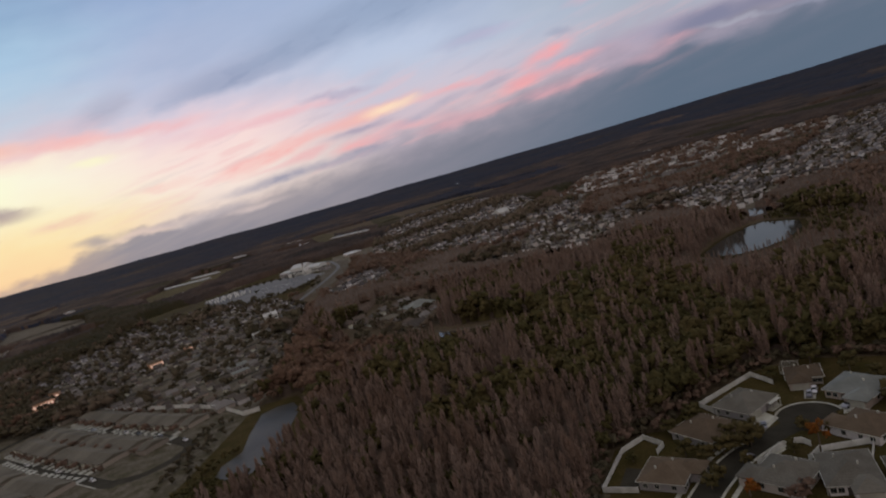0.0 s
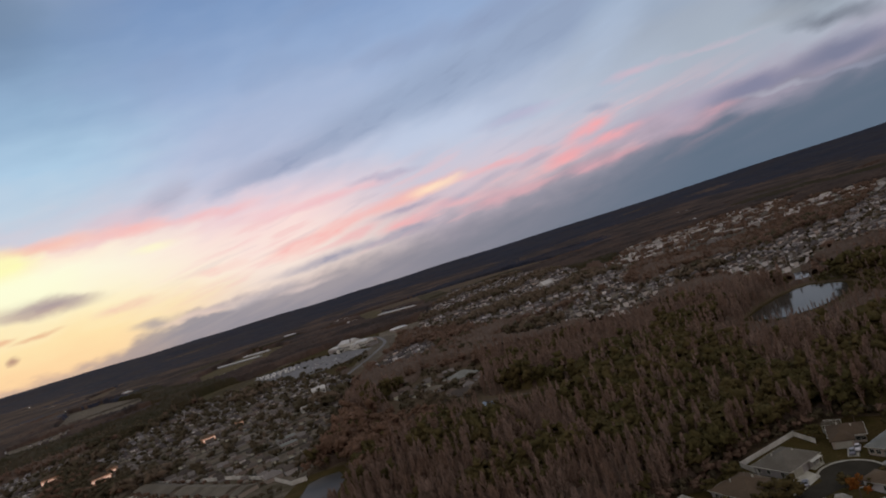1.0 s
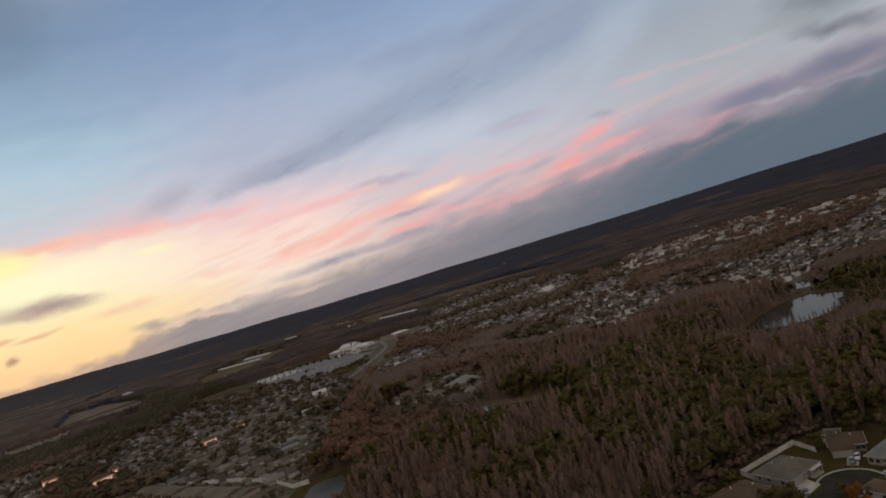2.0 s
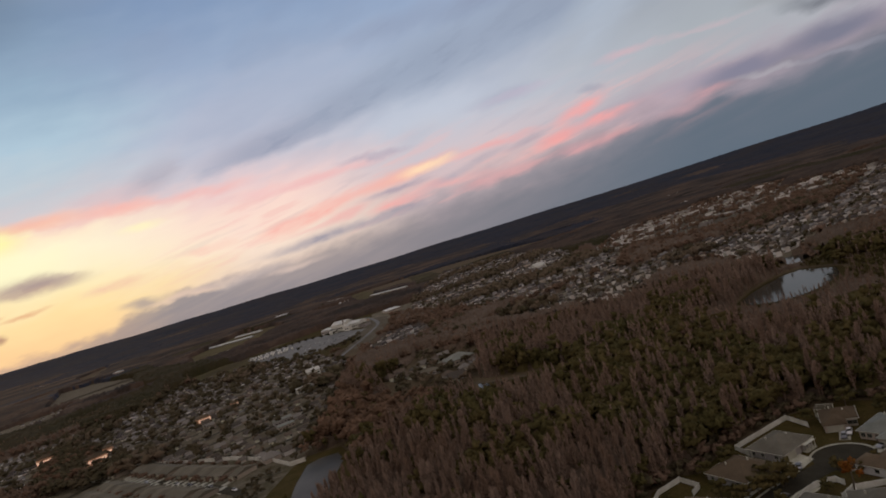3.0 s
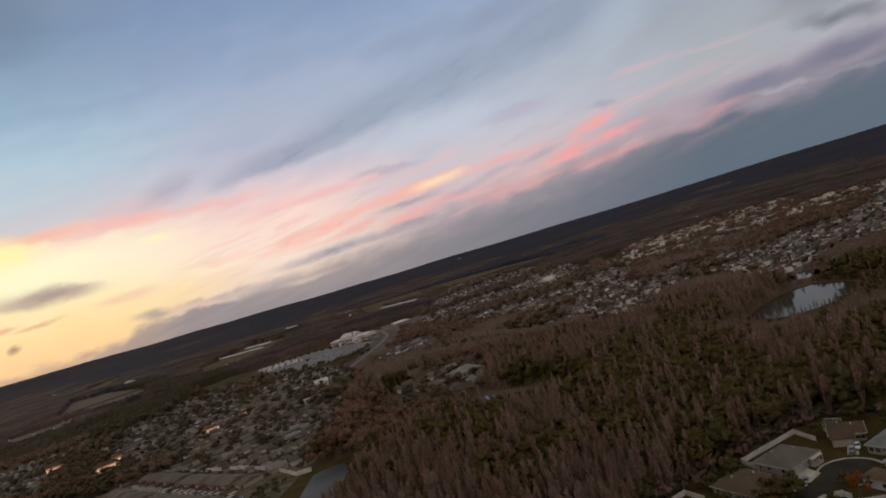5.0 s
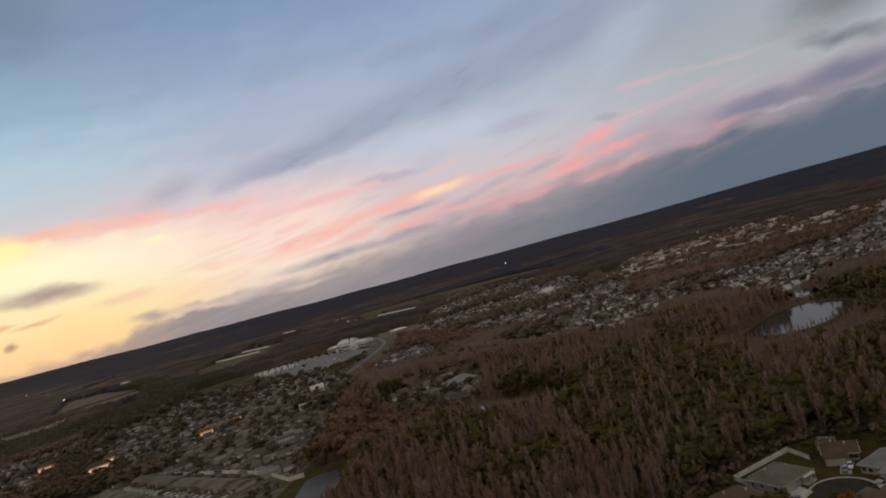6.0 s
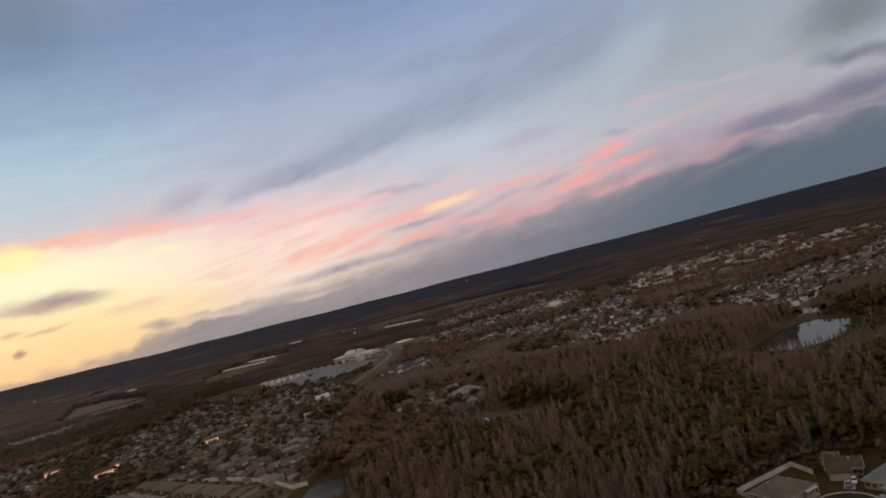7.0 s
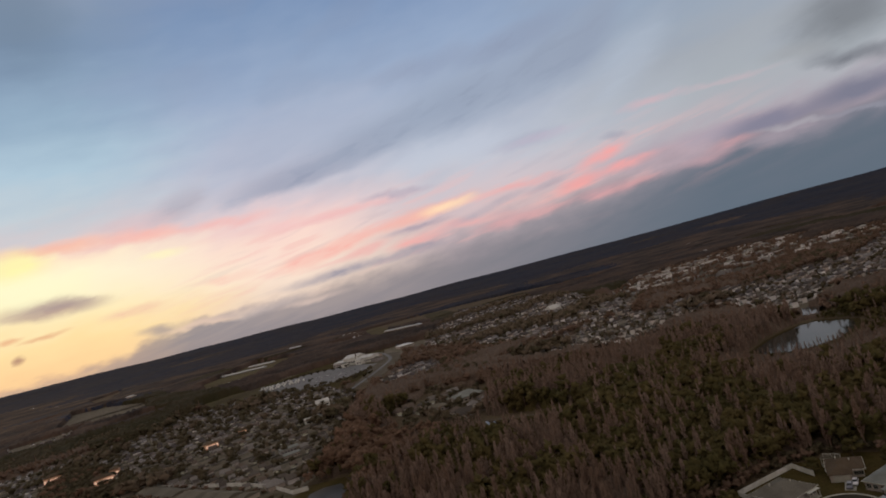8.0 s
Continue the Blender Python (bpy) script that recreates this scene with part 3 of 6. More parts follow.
OLIVE_EAST = [(253, 475), (305, 545), (344, 570), (391, 561), (240, 360), (247, 410)]
# broad russet trees along the western edge
RUSSET = [(-125, 250), (-84, 290), (-70, 330), (-30, 420), (-60, 450), (-115, 520), (-120, 380), (-90, 330)]
BANK_WEST = [(-140, 236), (-104, 240), (-84, 256), (-78, 290), (-78, 314), (-82, 352), (-92, 376), (-112, 376), (-140, 320)]
POND_SHORE = [(177, 424), (200, 448), (221, 463), (237, 471), (251, 472), (259, 457), (264, 441), (251, 416), (227, 398), (206, 392), (190, 394), (176, 409)]
ROAD_STRIP = [(-225, 590), (-188, 660), (-172, 720), (-160, 800), (-155, 910), (-112, 910), (-118, 800), (-130, 700), (-150, 640), (-192, 580)]
POND_VIEW = [(238, 474), (250, 508), (292, 534), (294, 490), (264, 458)]
CLEARINGS += [BANK_WEST, POND_SHORE, ROAD_STRIP]
FAR_FIELDS = []
GREEN_BELT = [(-625, 760), (-542, 820), (-464, 795), (-405, 830), (-445, 1019), (-503, 1187), (-524, 1031), (-561, 990), (-649, 986), (-764, 999)]
CLUSTER_VIEW = [(-92, 420), (-20, 350), (0, 372), (-4, 430), (-62, 455), (-80, 520)]
EAST_VIEW = [(20, 600), (45, 540), (100, 510), (140, 510), (180, 570), (225, 560), (236, 510), (300, 490), (340, 520), (370, 560), (330, 575), (252, 605), (190, 660), (135, 555), (95, 605), (35, 660)]
POND_FRONT = [(177, 409), (140, 414), (145, 335), (200, 322), (260, 345), (290, 420), (272, 448), (264, 440), (251, 415), (227, 397), (206, 391), (189, 393)]
TRACK_VIEW = [(-14, 366), (30, 350), (62, 366), (50, 395), (10, 396), (-6, 402)]


def open_land(x, y):
    hit = np.zeros(np.shape(x), bool)
    for poly in CLEARINGS:
        hit |= inside(poly, x, y)
    return hit


def edge_gap(x, y, d=3.0):
    """Whether a point keeps clear of the open land by d metres."""
    bad = np.zeros(np.shape(x), bool)
    for dx, dy in ((d, 0), (-d, 0), (0, d), (0, -d)):
        bad |= open_land(x + dx, y + dy)
    return ~bad


def build_ground():
    rings = np.concatenate([[0], np.geomspace(25, 2300, 60), np.linspace(2400, 4750, 40)])
    n = 240
    az = np.linspace(-np.pi, np.pi, n, endpoint=False)
    verts = [(0.0, 0.0, 0.0)]
    for r in rings[1:]:
        z = far_rise(r, az)
        verts += list(zip(r * np.sin(az), r * np.cos(az), z))
    tris = [(0, 1 + (k + 1) % n, 1 + k) for k in range(n)]
    for i in range(len(rings) - 2):
        a, b = 1 + i * n, 1 + (i + 1) * n
        for k in range(n):
            k2 = (k + 1) % n
            tris += [(a + k, b + k2, b + k), (a + k, a + k2, b + k2)]
    tagged(new("ground", tri_mesh("ground", verts, tris, M_GROUND)), "flat scrubby lowland reaching to the dusk skyline", "ground", kind="structure")


build_ground()
sheet("water", POND_EAST, 0.10, M_WATER, "still pond mirroring the dusk sky among bare trees", "pond")
sheet("water", POND_SMALL, 0.10, M_WATER, "small pale pond beside the suburb", "pond")
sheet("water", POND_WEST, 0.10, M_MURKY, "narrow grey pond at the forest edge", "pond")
sheet("ground", NEAR, 0.03, M_GRASS, "winter lawns of the cul-de-sac", "lawn")
sheet("ground", BANK_WEST, 0.025, M_GRASS, "rough grass bank beside the narrow pond", "lawn")
sheet("ground", POND_SHORE, 0.025, M_GRASS, "grassy shore round the pond", "lawn")
sheet("ground", DEV, 0.03, M_DEVSOIL, "lawns of the new row-house development", "lawn")
sheet("ground", DEV_SOUTH, 0.028, M_DEVSOIL, "graded soil beside the row houses", "lawn")
sheet("ground", ROAD_VERGE, 0.03, M_YARD, "worn pale verge along the sweeping road", "lawn")
sheet("ground", LOT_EDGE, 0.012, M_YARD, "worn pale ground round the parking lot", "lawn")
sheet("ground", WEST_FAR, 0.024, M_YARD, "clearing with scattered far houses", "lawn")
sheet("ground", ROADSIDE, 0.026, M_YARD, "worn lawns of houses beside the sweeping road", "lawn")
sheet("ground", STORE_YARD, 0.024, M_YARD, "worn yard in front of the white store", "lawn")
sheet("ground", FIELD_OLIVE, 0.03, M_PALEGRASS, "olive pasture beyond the campus", "field")
sheet("ground", FIELD_FAR_WEST, 0.03, M_PALEGRASS, "olive pasture far off in the woods", "field")
sheet("ground", FIELD_PALE, 0.03, M_BARESOIL, "small pale bare field in the woods", "field")
sheet("ground", SUB_WEST, 0.02, M_YARD, "lawns and verges of an older suburb", "lawn")
sheet("ground", SUB_EAST, 0.02, M_YARD, "lawns of the suburb behind the pond", "lawn")
sheet("ground", SUB_MID, 0.022, M_NEWYARD, "lawns between grey-roofed houses", "lawn")
sheet("ground", SUB_NORTH, 0.02, M_NEWYARD, "lawns of a distant suburb", "lawn")
sheet("ground", FIELD_NEAR, 0.03, M_PALEGRASS, "pale dry sports field beside the campus", "field")
sheet("ground", FARM, 0.03, M_PALEGRASS, "dry pasture round the long white sheds", "field")
sheet("ground", FIELD_WEST, 0.03, M_YARD, "bare pale graded field", "field")
sheet("ground", FIELD_MID, 0.03, M_PALEGRASS, "dry pasture strip in the woods", "field")
sheet("ground", CAMPUS, 0.02, M_GRASS, "worn grass of the campus", "lawn")
sheet("ground", COMMERCE, 0.02, M_BARESOIL, "pale paved yards of a business park", "paving")
sheet("ground", STORES, 0.02, M_BARESOIL, "pale paved yard", "paving")
sheet("pavement", [(-372, 1072), (-304, 942), (-253, 898), (-194, 902), (-165, 945), (-154, 1009), (-200, 1072), (-232, 1108), (-288, 1130), (-338, 1122)], 0.05, M_LOT, "wide grey parking lot of the campus", "parking lot")

for x, y, turn, w, d in ((-900, 2150, 32, 420, 60), (-560, 2050, 25, 300, 45), (-820, 1500, 35, 260, 40), (60, 2050, 20, 340, 60), (330, 1900, 18, 300, 45), (700, 2050, 16, 420, 55), (980, 1950, 12, 260, 60), (420, 2300, 18, 300, 50), (-1250, 1850, 35, 300, 50), (1150, 1600, 10, 220, 50), (-190, 1770, -40, 190, 120), (-360, 1930, -40, 130, 130), (-610, 1120, -25, 90, 90), (-1020, 1800, 30, 120, 60)):
    m = pose(x, y, 0, 0, 0, turn)
    FAR_FIELDS.append([tuple((m @ Vector((sx * w / 2, sy * d / 2, 0))).xy) for sx, sy in ((-1, -0.7), (0.1, -1), (1, -0.6), (0.9, 0.8), (0, 1), (-0.95, 0.7))])
    sheet("ground", FAR_FIELDS[-1], 0.03, M_PALEGRASS, "dry pale pasture strip among far woods", "field")
CLEARINGS += FAR_FIELDS


# ---- far woods: one broken canopy sheet, thinned where the land is open ----
def build_far_woods():
    rng = np.random.default_rng(3)
    n_az, rings = 640, np.geomspace(570, 4740, 250)
    az = np.linspace(radians(-46), radians(46), n_az)
    R, A = np.meshgrid(rings, az, indexing="ij")
    A = A + rng.normal(0, 0.0005, A.shape)
    R = R * (1 + rng.uniform(-0.002, 0.002, R.shape))
    X, Y = R * np.sin(A), R * np.cos(A)
    grow = ~open_land(X, Y)
    patch = np.sin(X / 170 + 2 * np.sin(Y / 240)) * np.sin(Y / 330 + X / 420)
    calm = np.clip((R - 1200) / 1300, 0, 0.85)
    H = (7.5 + 3.5 * patch + (1 - 0.88 * calm) * (rng.normal(0, 0.8, R.shape) + 4.0 * rng.random(R.shape) ** 2)).clip(2.5)
    H = H + 2.6 * np.sin(X / 31 + 1.7 * np.sin(Y / 47)) * np.sin(Y / 53 + 1.3 * np.sin(X / 59)) * np.clip((3600 - R) / 1500, 0.25, 1)
    meadow = (np.sin(X / 310 + 1.3) + np.sin(Y / 150 + X / 400) + np.sin((X - Y) / 530)) > np.where(R < 2700, 1.75, 9)
    H = np.where(R < 1100, 0.8 * H + 0.5, H)
    close = ~edge_gap(X, Y, 14.0) & (R < 1250)
    H = np.where(close, 0.4 * H, H)
    H = np.where(grow & ~meadow, H, -3.0)
    Z = land(X, Y) + H
    verts = np.stack([X, Y, Z], -1).reshape(-1, 3)
    i = np.arange(R.size).reshape(R.shape)
    a, b, c, d = i[:-1, :-1].ravel(), i[:-1, 1:].ravel(), i[1:, 1:].ravel(), i[1:, :-1].ravel()
    keep = (H.ravel()[np.stack([a, b, c, d])] > 0).any(0)
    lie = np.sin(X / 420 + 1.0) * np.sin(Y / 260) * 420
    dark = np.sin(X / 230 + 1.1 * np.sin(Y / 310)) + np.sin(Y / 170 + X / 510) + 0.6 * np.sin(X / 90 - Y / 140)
    # the farther woods, which take the haze-blue colour
    hazed = ((R - 2850 + 0.4 * lie) / 750 + 0.6 * dark + rng.normal(0, 0.12, R.shape) > 0).ravel()[a]
    green = (inside(GREEN_BELT, X, Y) | (np.sin(X / 140 + 1.5 * np.sin(Y / 210)) + 0.25 * np.sin(X / 47 + Y / 61) > np.where(R < 2200, 0.85, 9))).ravel()[a] & ~hazed
    brush = (R < 1120).ravel()[a] & ~inside(GREEN_BELT, X, Y).ravel()[a]
    hazed, green = hazed & ~brush, green & ~brush
    for mat, pick, label in ((M_GREENFAR, keep & green, "dark green belt of woods beyond the suburb"), (M_BRUSH, keep & brush, "brown brush between the suburbs"), (M_BROWNFAR, keep & ~hazed & ~green & ~brush, "brown bare winter woods beyond the suburbs"), (M_FARWOOD, keep & hazed, "dark woods at the skyline, blue haze in their colour")):
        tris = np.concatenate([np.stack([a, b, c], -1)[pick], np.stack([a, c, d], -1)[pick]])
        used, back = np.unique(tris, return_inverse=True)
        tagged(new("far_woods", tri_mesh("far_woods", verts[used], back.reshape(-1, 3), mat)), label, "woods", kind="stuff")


build_far_woods()


# ---- trees ----
def tufts(rng, base, tip, width):
    """Slim three-sided tufts from base points to tips."""
    n = len(base)
    d = tip - base
    d /= np.linalg.norm(d, axis=1)[:, None] + 1e-9
    a = np.cross(d, rng.normal(size=(n, 3)))
    a /= np.linalg.norm(a, axis=1)[:, None] + 1e-9
    b = np.cross(d, a)
    mid = base + (tip - base) * 0.15
    w = np.asarray(width).reshape(-1, 1)
    ring = [mid + w * (a * math.cos(k) + b * math.sin(k)) for k in (0, 2.094, 4.189)]
    v = np.stack([*ring, tip], 1).reshape(-1, 3)
    f = np.array([(0, 1, 3), (1, 2, 3), (2, 0, 3)])
    return v, (np.arange(n)[:, None, None] * 4 + f[None]).reshape(-1, 3)


def pole(height, r0, r1, sides=5, lean=0.0):
    k = np.arange(sides) * 2 * np.pi / sides
    ring = np.stack([np.cos(k), np.sin(k)], -1)
    v = np.concatenate([np.column_stack([ring * r0, np.zeros(sides)]), np.column_stack([ring * r1 + [lean, 0], np.full(sides, height)])])
    f = []
    for i in range(sides):
        j = (i + 1) % sides
        f += [(i, j, sides + j), (i, sides + j, sides + i)]
    return v, np.array(f)


def cypress(seed, n):
    """A bare swamp cypress: a straight trunk in a narrow ragged spire of twigs, 16 m high."""
    rng = np.random.default_rng(seed)
    h = np.sort(rng.random(n)) ** 0.85
    z = 3.0 + 11.2 * h
    reach = (0.30 + 1.35 * np.sin(np.pi * (0.18 + 0.80 * h)) ** 0.8) * rng.uniform(0.45, 1.1, n)
    k = rng.random(n) * 2 * np.pi
    base = np.stack([reach * 0.35 * np.cos(k), reach * 0.35 * np.sin(k), z], -1)
    tip = np.stack([reach * np.cos(k), reach * np.sin(k), z + rng.uniform(1.0, 2.4, n)], -1)
    tip[-1] = (rng.normal(0, 0.2), rng.normal(0, 0.2), 16.2)
    return pole(15.0, 0.30, 0.05), tufts(rng, base, tip, rng.uniform(0.14, 0.34, n) * (90 / n) ** 0.5)


def round_tree(seed, n, height=12.0, width=5.0, low=0.22):
    """A broad tree: a short trunk, and a lumpy crown of leaf clumps on several limbs."""
    rng = np.random.default_rng(seed)
    lobes = rng.normal(0, 1, (7, 3)) * [width * 0.26, width * 0.26, height * 0.12] + [0, 0, height * 0.66]
    pick = rng.integers(0, 7, n)
    d = rng.normal(0, 1, (n, 3))
    d /= np.linalg.norm(d, axis=1)[:, None]
    d[:, 2] = np.abs(d[:, 2]) * 0.9 - 0.25
    c = lobes[pick] + d * rng.uniform(0.6, 1.0, (n, 1)) * [width * 0.30, width * 0.30, height * 0.22]
    c[:, 2] = c[:, 2].clip(height * low, height)
    size = width * 0.16 * rng.uniform(0.7, 1.3, n) * (90 / n) ** 0.5
    tip = c + (d + rng.normal(0, 0.45, (n, 3))) * size[:, None] * 1.05
    return pole(height * 0.6, 0.28, 0.12), tufts(rng, c - d * size[:, None] * 0.8, tip, size * 0.95)


def scatter(name, kinds, spots, mat, trunk_mat, label, category):
    """Many trees joined into one mesh of stuff: kinds are crowns, spots rows of x, y, size."""
    rng = np.random.default_rng(len(spots) + 5)
    V, F, at = [], [], 0
    pick = rng.integers(0, len(kinds), len(spots))
    for i, (trunk, crown) in enumerate(kinds):
        mine = spots[pick == i]
        if not len(mine):
            continue
        v = np.concatenate([crown[0], trunk[0]])
        f = np.concatenate([crown[1], trunk[1] + len(crown[0])])
        k = rng.random(len(mine)) * 2 * np.pi
        s = mine[:, 2] * rng.uniform(0.85, 1.15, len(mine))
        wide = s * rng.uniform(0.85, 1.25, len(mine))
        x = (v[None, :, 0] * np.cos(k)[:, None] - v[None, :, 1] * np.sin(k)[:, None]) * wide[:, None] + mine[:, :1]
        y = (v[None, :, 0] * np.sin(k)[:, None] + v[None, :, 1] * np.cos(k)[:, None]) * wide[:, None] + mine[:, 1:2]
        z = v[None, :, 2] * s[:, None] + land(mine[:, 0], mine[:, 1])[:, None]
        V.append(np.stack([x, y, z], -1).reshape(-1, 3))
        F.append((f[None] + (np.arange(len(mine)) * len(v))[:, None, None]).reshape(-1, 3) + at)
        at += len(mine) * len(v)
    if V:
        tagged(new(name, tri_mesh(name, np.concatenate(V), np.concatenate(F), mat)), label, category, kind="stuff")


def spread(rng, x0, x1, y0, y1, step):
    """Uneven planting at about that spacing."""
    gx, gy = np.meshgrid(np.arange(x0, x1, step), np.arange(y0, y1, step))
    p = np.stack([gx.ravel(), gy.ravel()], -1)
    return p + rng.uniform(-0.55, 0.55, p.shape) * step


def in_view(p, margin=1.0):
    return np.abs(np.arctan2(p[:, 0], p[:, 1])) < radians(41 + margin)


def understorey():
    """The lower storey of the swamp: one uneven sheet of brush beneath the crowns, brown or olive."""
    rng = np.random.default_rng(17)
    xs, ys = np.arange(-330, 420, 3.2), np.arange(120, 590, 3.2)
    X, Y = np.meshgrid(xs, ys)
    X = X + rng.uniform(-1.2, 1.2, X.shape)
    Y = Y + rng.uniform(-1.2, 1.2, Y.shape)
    R = np.hypot(X, Y)
    low = 1.0
    for poly, k in ((POND_FRONT, 0.42), (TRACK_VIEW, 0.45), (CLUSTER_VIEW, 0.6), (EAST_VIEW, 0.7), (POND_VIEW, 0.28)):
        low = np.where(inside(poly, X, Y), k, low)
    H = (2.6 + 6.0 * rng.random(X.shape) ** 2 + 1.0 * np.sin(X / 17 + 2 * np.sin(Y / 23))) * low
    grow = ~open_land(X, Y) & edge_gap(X, Y, 7.0) & (R < 585) & (np.abs(np.arctan2(X, Y)) < radians(46))
    H = np.where(grow, H, -2.0)
    olive = inside(EVERGREEN, X, Y) | inside(GREEN_STRIP, X, Y) | inside(OLIVE_EAST, X, Y) | inside(HOLLOW, X, Y) | inside(YARD_WOOD, X, Y)
    olive = (olive & (rng.random(X.shape) < 0.75)) | (np.sin(X / 23 + 1.7 * np.sin(Y / 31)) + np.sin(Y / 19 + X / 47) > 1.3)
    verts = np.stack([X, Y, H], -1).reshape(-1, 3)
    i = np.arange(X.size).reshape(X.shape)
    a, b, c, d = i[:-1, :-1].ravel(), i[:-1, 1:].ravel(), i[1:, 1:].ravel(), i[1:, :-1].ravel()
    keep = (H.ravel()[np.stack([a, b, c, d])] > 0).any(0)
    o = olive.ravel()[a]
    for mat, pick, label in ((M_GREEN, keep & o, "olive brush beneath the evergreens"), (M_BRUSH, keep & ~o, "brown brush beneath the bare cypress")):
        tris = np.concatenate([np.stack([a, b, c], -1)[pick], np.stack([a, c, d], -1)[pick]])
        used, back = np.unique(tris, return_inverse=True)
        tagged(new("underbrush", tri_mesh("underbrush", verts[used], back.reshape(-1, 3), mat)), label, "shrubs", kind="stuff")


def plant_swamp():
    rng = np.random.default_rng(11)
    p = spread(rng, -330, 420, 60, 560, 3.9)
    p = p[in_view(p, 4) & (p[:, 1] > 120) & edge_gap(p[:, 0], p[:, 1])]
    r = np.hypot(p[:, 0], p[:, 1])
    p, r = p[r < 560], r[r < 560]
    size = rng.uniform(0.75, 1.2, len(p)) * np.where(rng.random(len(p)) < 0.1, 0.6, 1.0)
    size = np.where(inside(POND_VIEW, *p.T), 0.28 * size, size)
    size = np.where(inside(POND_FRONT, *p.T), 0.42 * size, size)
    size = np.where(inside(TRACK_VIEW, *p.T), 0.45 * size, size)
    size = np.where(inside(CLUSTER_VIEW, *p.T), 0.6 * size, np.where(inside(EAST_VIEW, *p.T), 0.7 * size, size))
    green = inside(EVERGREEN, *p.T) | inside(GREEN_STRIP, *p.T) | inside(OLIVE_EAST, *p.T) | inside(HOLLOW, *p.T) | inside(YARD_WOOD, *p.T)
    belt = np.sin(p[:, 0] / 23 + 1.7 * np.sin(p[:, 1] / 31)) + np.sin(p[:, 1] / 19 + p[:, 0] / 47)
    green = (green & (rng.random(len(p)) < 0.66)) | ((belt > 1.3) & (rng.random(len(p)) < 0.6)) | (rng.random(len(p)) < 0.06)
    russet = inside(RUSSET, *p.T) & ~green
    thin = ~russet | (rng.random(len(p)) < 0.45)
    p, r, size, green, russet = p[thin], r[thin], size[thin], green[thin], russet[thin]
    rows = np.column_stack([p, size])
    near = r < 330
    # the nearest trees stand singly
    single = near & (inside([(20, 186), (20, 260), (150, 262), (175, 222), (130, 239), (103, 239), (74, 224), (46, 216)], *p.T)) & ~green & ~russet
    idx = np.flatnonzero(single)[:220]
    single = np.zeros(len(p), bool)
    single[idx] = True
    models = []
    for k in range(5):
        trunk, crown = cypress(60 + k, 110)
        e = tagged(new("cypress_tree"), "bare reddish-brown swamp cypress in the winter forest", "tree", "cypress forest")
        under(new("trunk", tri_mesh("trunk", *trunk, M_BARK)), e)
        under(new("crown", tri_mesh("crown", *crown, M_BARE)), e)
        models.append(e)
    for n, i in enumerate(idx):
        m = Matrix.Translation((p[i, 0], p[i, 1], 0)) @ Matrix.Rotation(rng.random() * 6.28, 4, "Z") @ Matrix.Scale(size[i], 4)
        if n < 5:
            models[n].matrix_basis = m
        else:
            o = copy_thing(models[n % 5], m)
            o.matrix_basis = m
    rest = ~single
    bare_near = [cypress(k, 76) for k in range(6)]
    bare_far = [cypress(20 + k, 36) for k in range(6)]
    leaf_near = [round_tree(40 + k, 90, 12.5, 6.5) for k in range(4)]
    leaf_far = [round_tree(50 + k, 45, 12.5, 6.5) for k in range(4)]
    scatter("cypress_forest", bare_near, rows[rest & near & ~green & ~russet], M_BARE, M_BARK, "dense bare cypress swamp with reddish-brown twigs", "forest")
    scatter("cypress_forest", bare_far, rows[rest & ~near & ~green & ~russet], M_BARE, M_BARK, "bare cypress swamp farther from the houses", "forest")
    scatter("russet_trees", [round_tree(45 + k, 150, 12.5, 8.5, 0.1) for k in range(4)], rows[russet], M_RUSSET, M_BARK, "broad russet-brown trees at the forest edge", "forest")
    scatter("evergreen_trees", leaf_near, rows[near & green], M_GREEN, M_BARK, "dark green evergreens among bare cypress", "forest")
    scatter("evergreen_trees", leaf_far, rows[~near & green], M_GREEN, M_BARK, "dark evergreens in the swamp forest", "forest")


def plant_middle():
    rng = np.random.default_rng(12)
    p = spread(rng, -900, 900, 300, 1150, 7.0)
    r = np.hypot(p[:, 0], p[:, 1])
    keep = in_view(p, 4) & (r >= 555) & (r < 1100) & edge_gap(p[:, 0], p[:, 1], 4)
    p = p[keep]
    rows = np.column_stack([p, rng.uniform(0.62, 1.0, len(p)) * np.where(inside(EAST_VIEW, *p.T), 0.75, 1.0)])
    wave = np.sin(p[:, 0] / 61 + 2 * np.sin(p[:, 1] / 90)) + rng.normal(0, 0.5, len(p))
    green = (wave > 1.2) | (inside(GREEN_BELT, *p.T) & (rng.random(len(p)) < 0.85))
    crowns = [round_tree(70 + k, 26, 11.0, 7.0, 0.05) for k in range(3)]
    spires = [cypress(90 + k, 26) for k in range(4)]
    scatter("brown_woods", crowns + crowns + spires[:2], rows[~green], M_BROWNTREE, M_BARK, "brown winter woods between the suburbs", "woods")
    scatter("green_woods", crowns, rows[green], M_YARDLEAF, M_BARK, "dark green belt of trees", "woods")
    # rough growth on the bank beside the narrow pond
    q = spread(rng, -150, -80, 230, 320, 4.0)
    q = q[~inside(POND_WEST, *q.T)]
    q = q[inside([(-145, 232), (-104, 246), (-90, 262), (-86, 300), (-99, 306), (-113, 314), (-122, 300)], *q.T)]
    scatter("bank_shrubs", crowns, np.column_stack([q, rng.uniform(0.18, 0.42, len(q))]), M_GREEN, M_BARK, "olive shrubs on the pond bank", "shrubs")


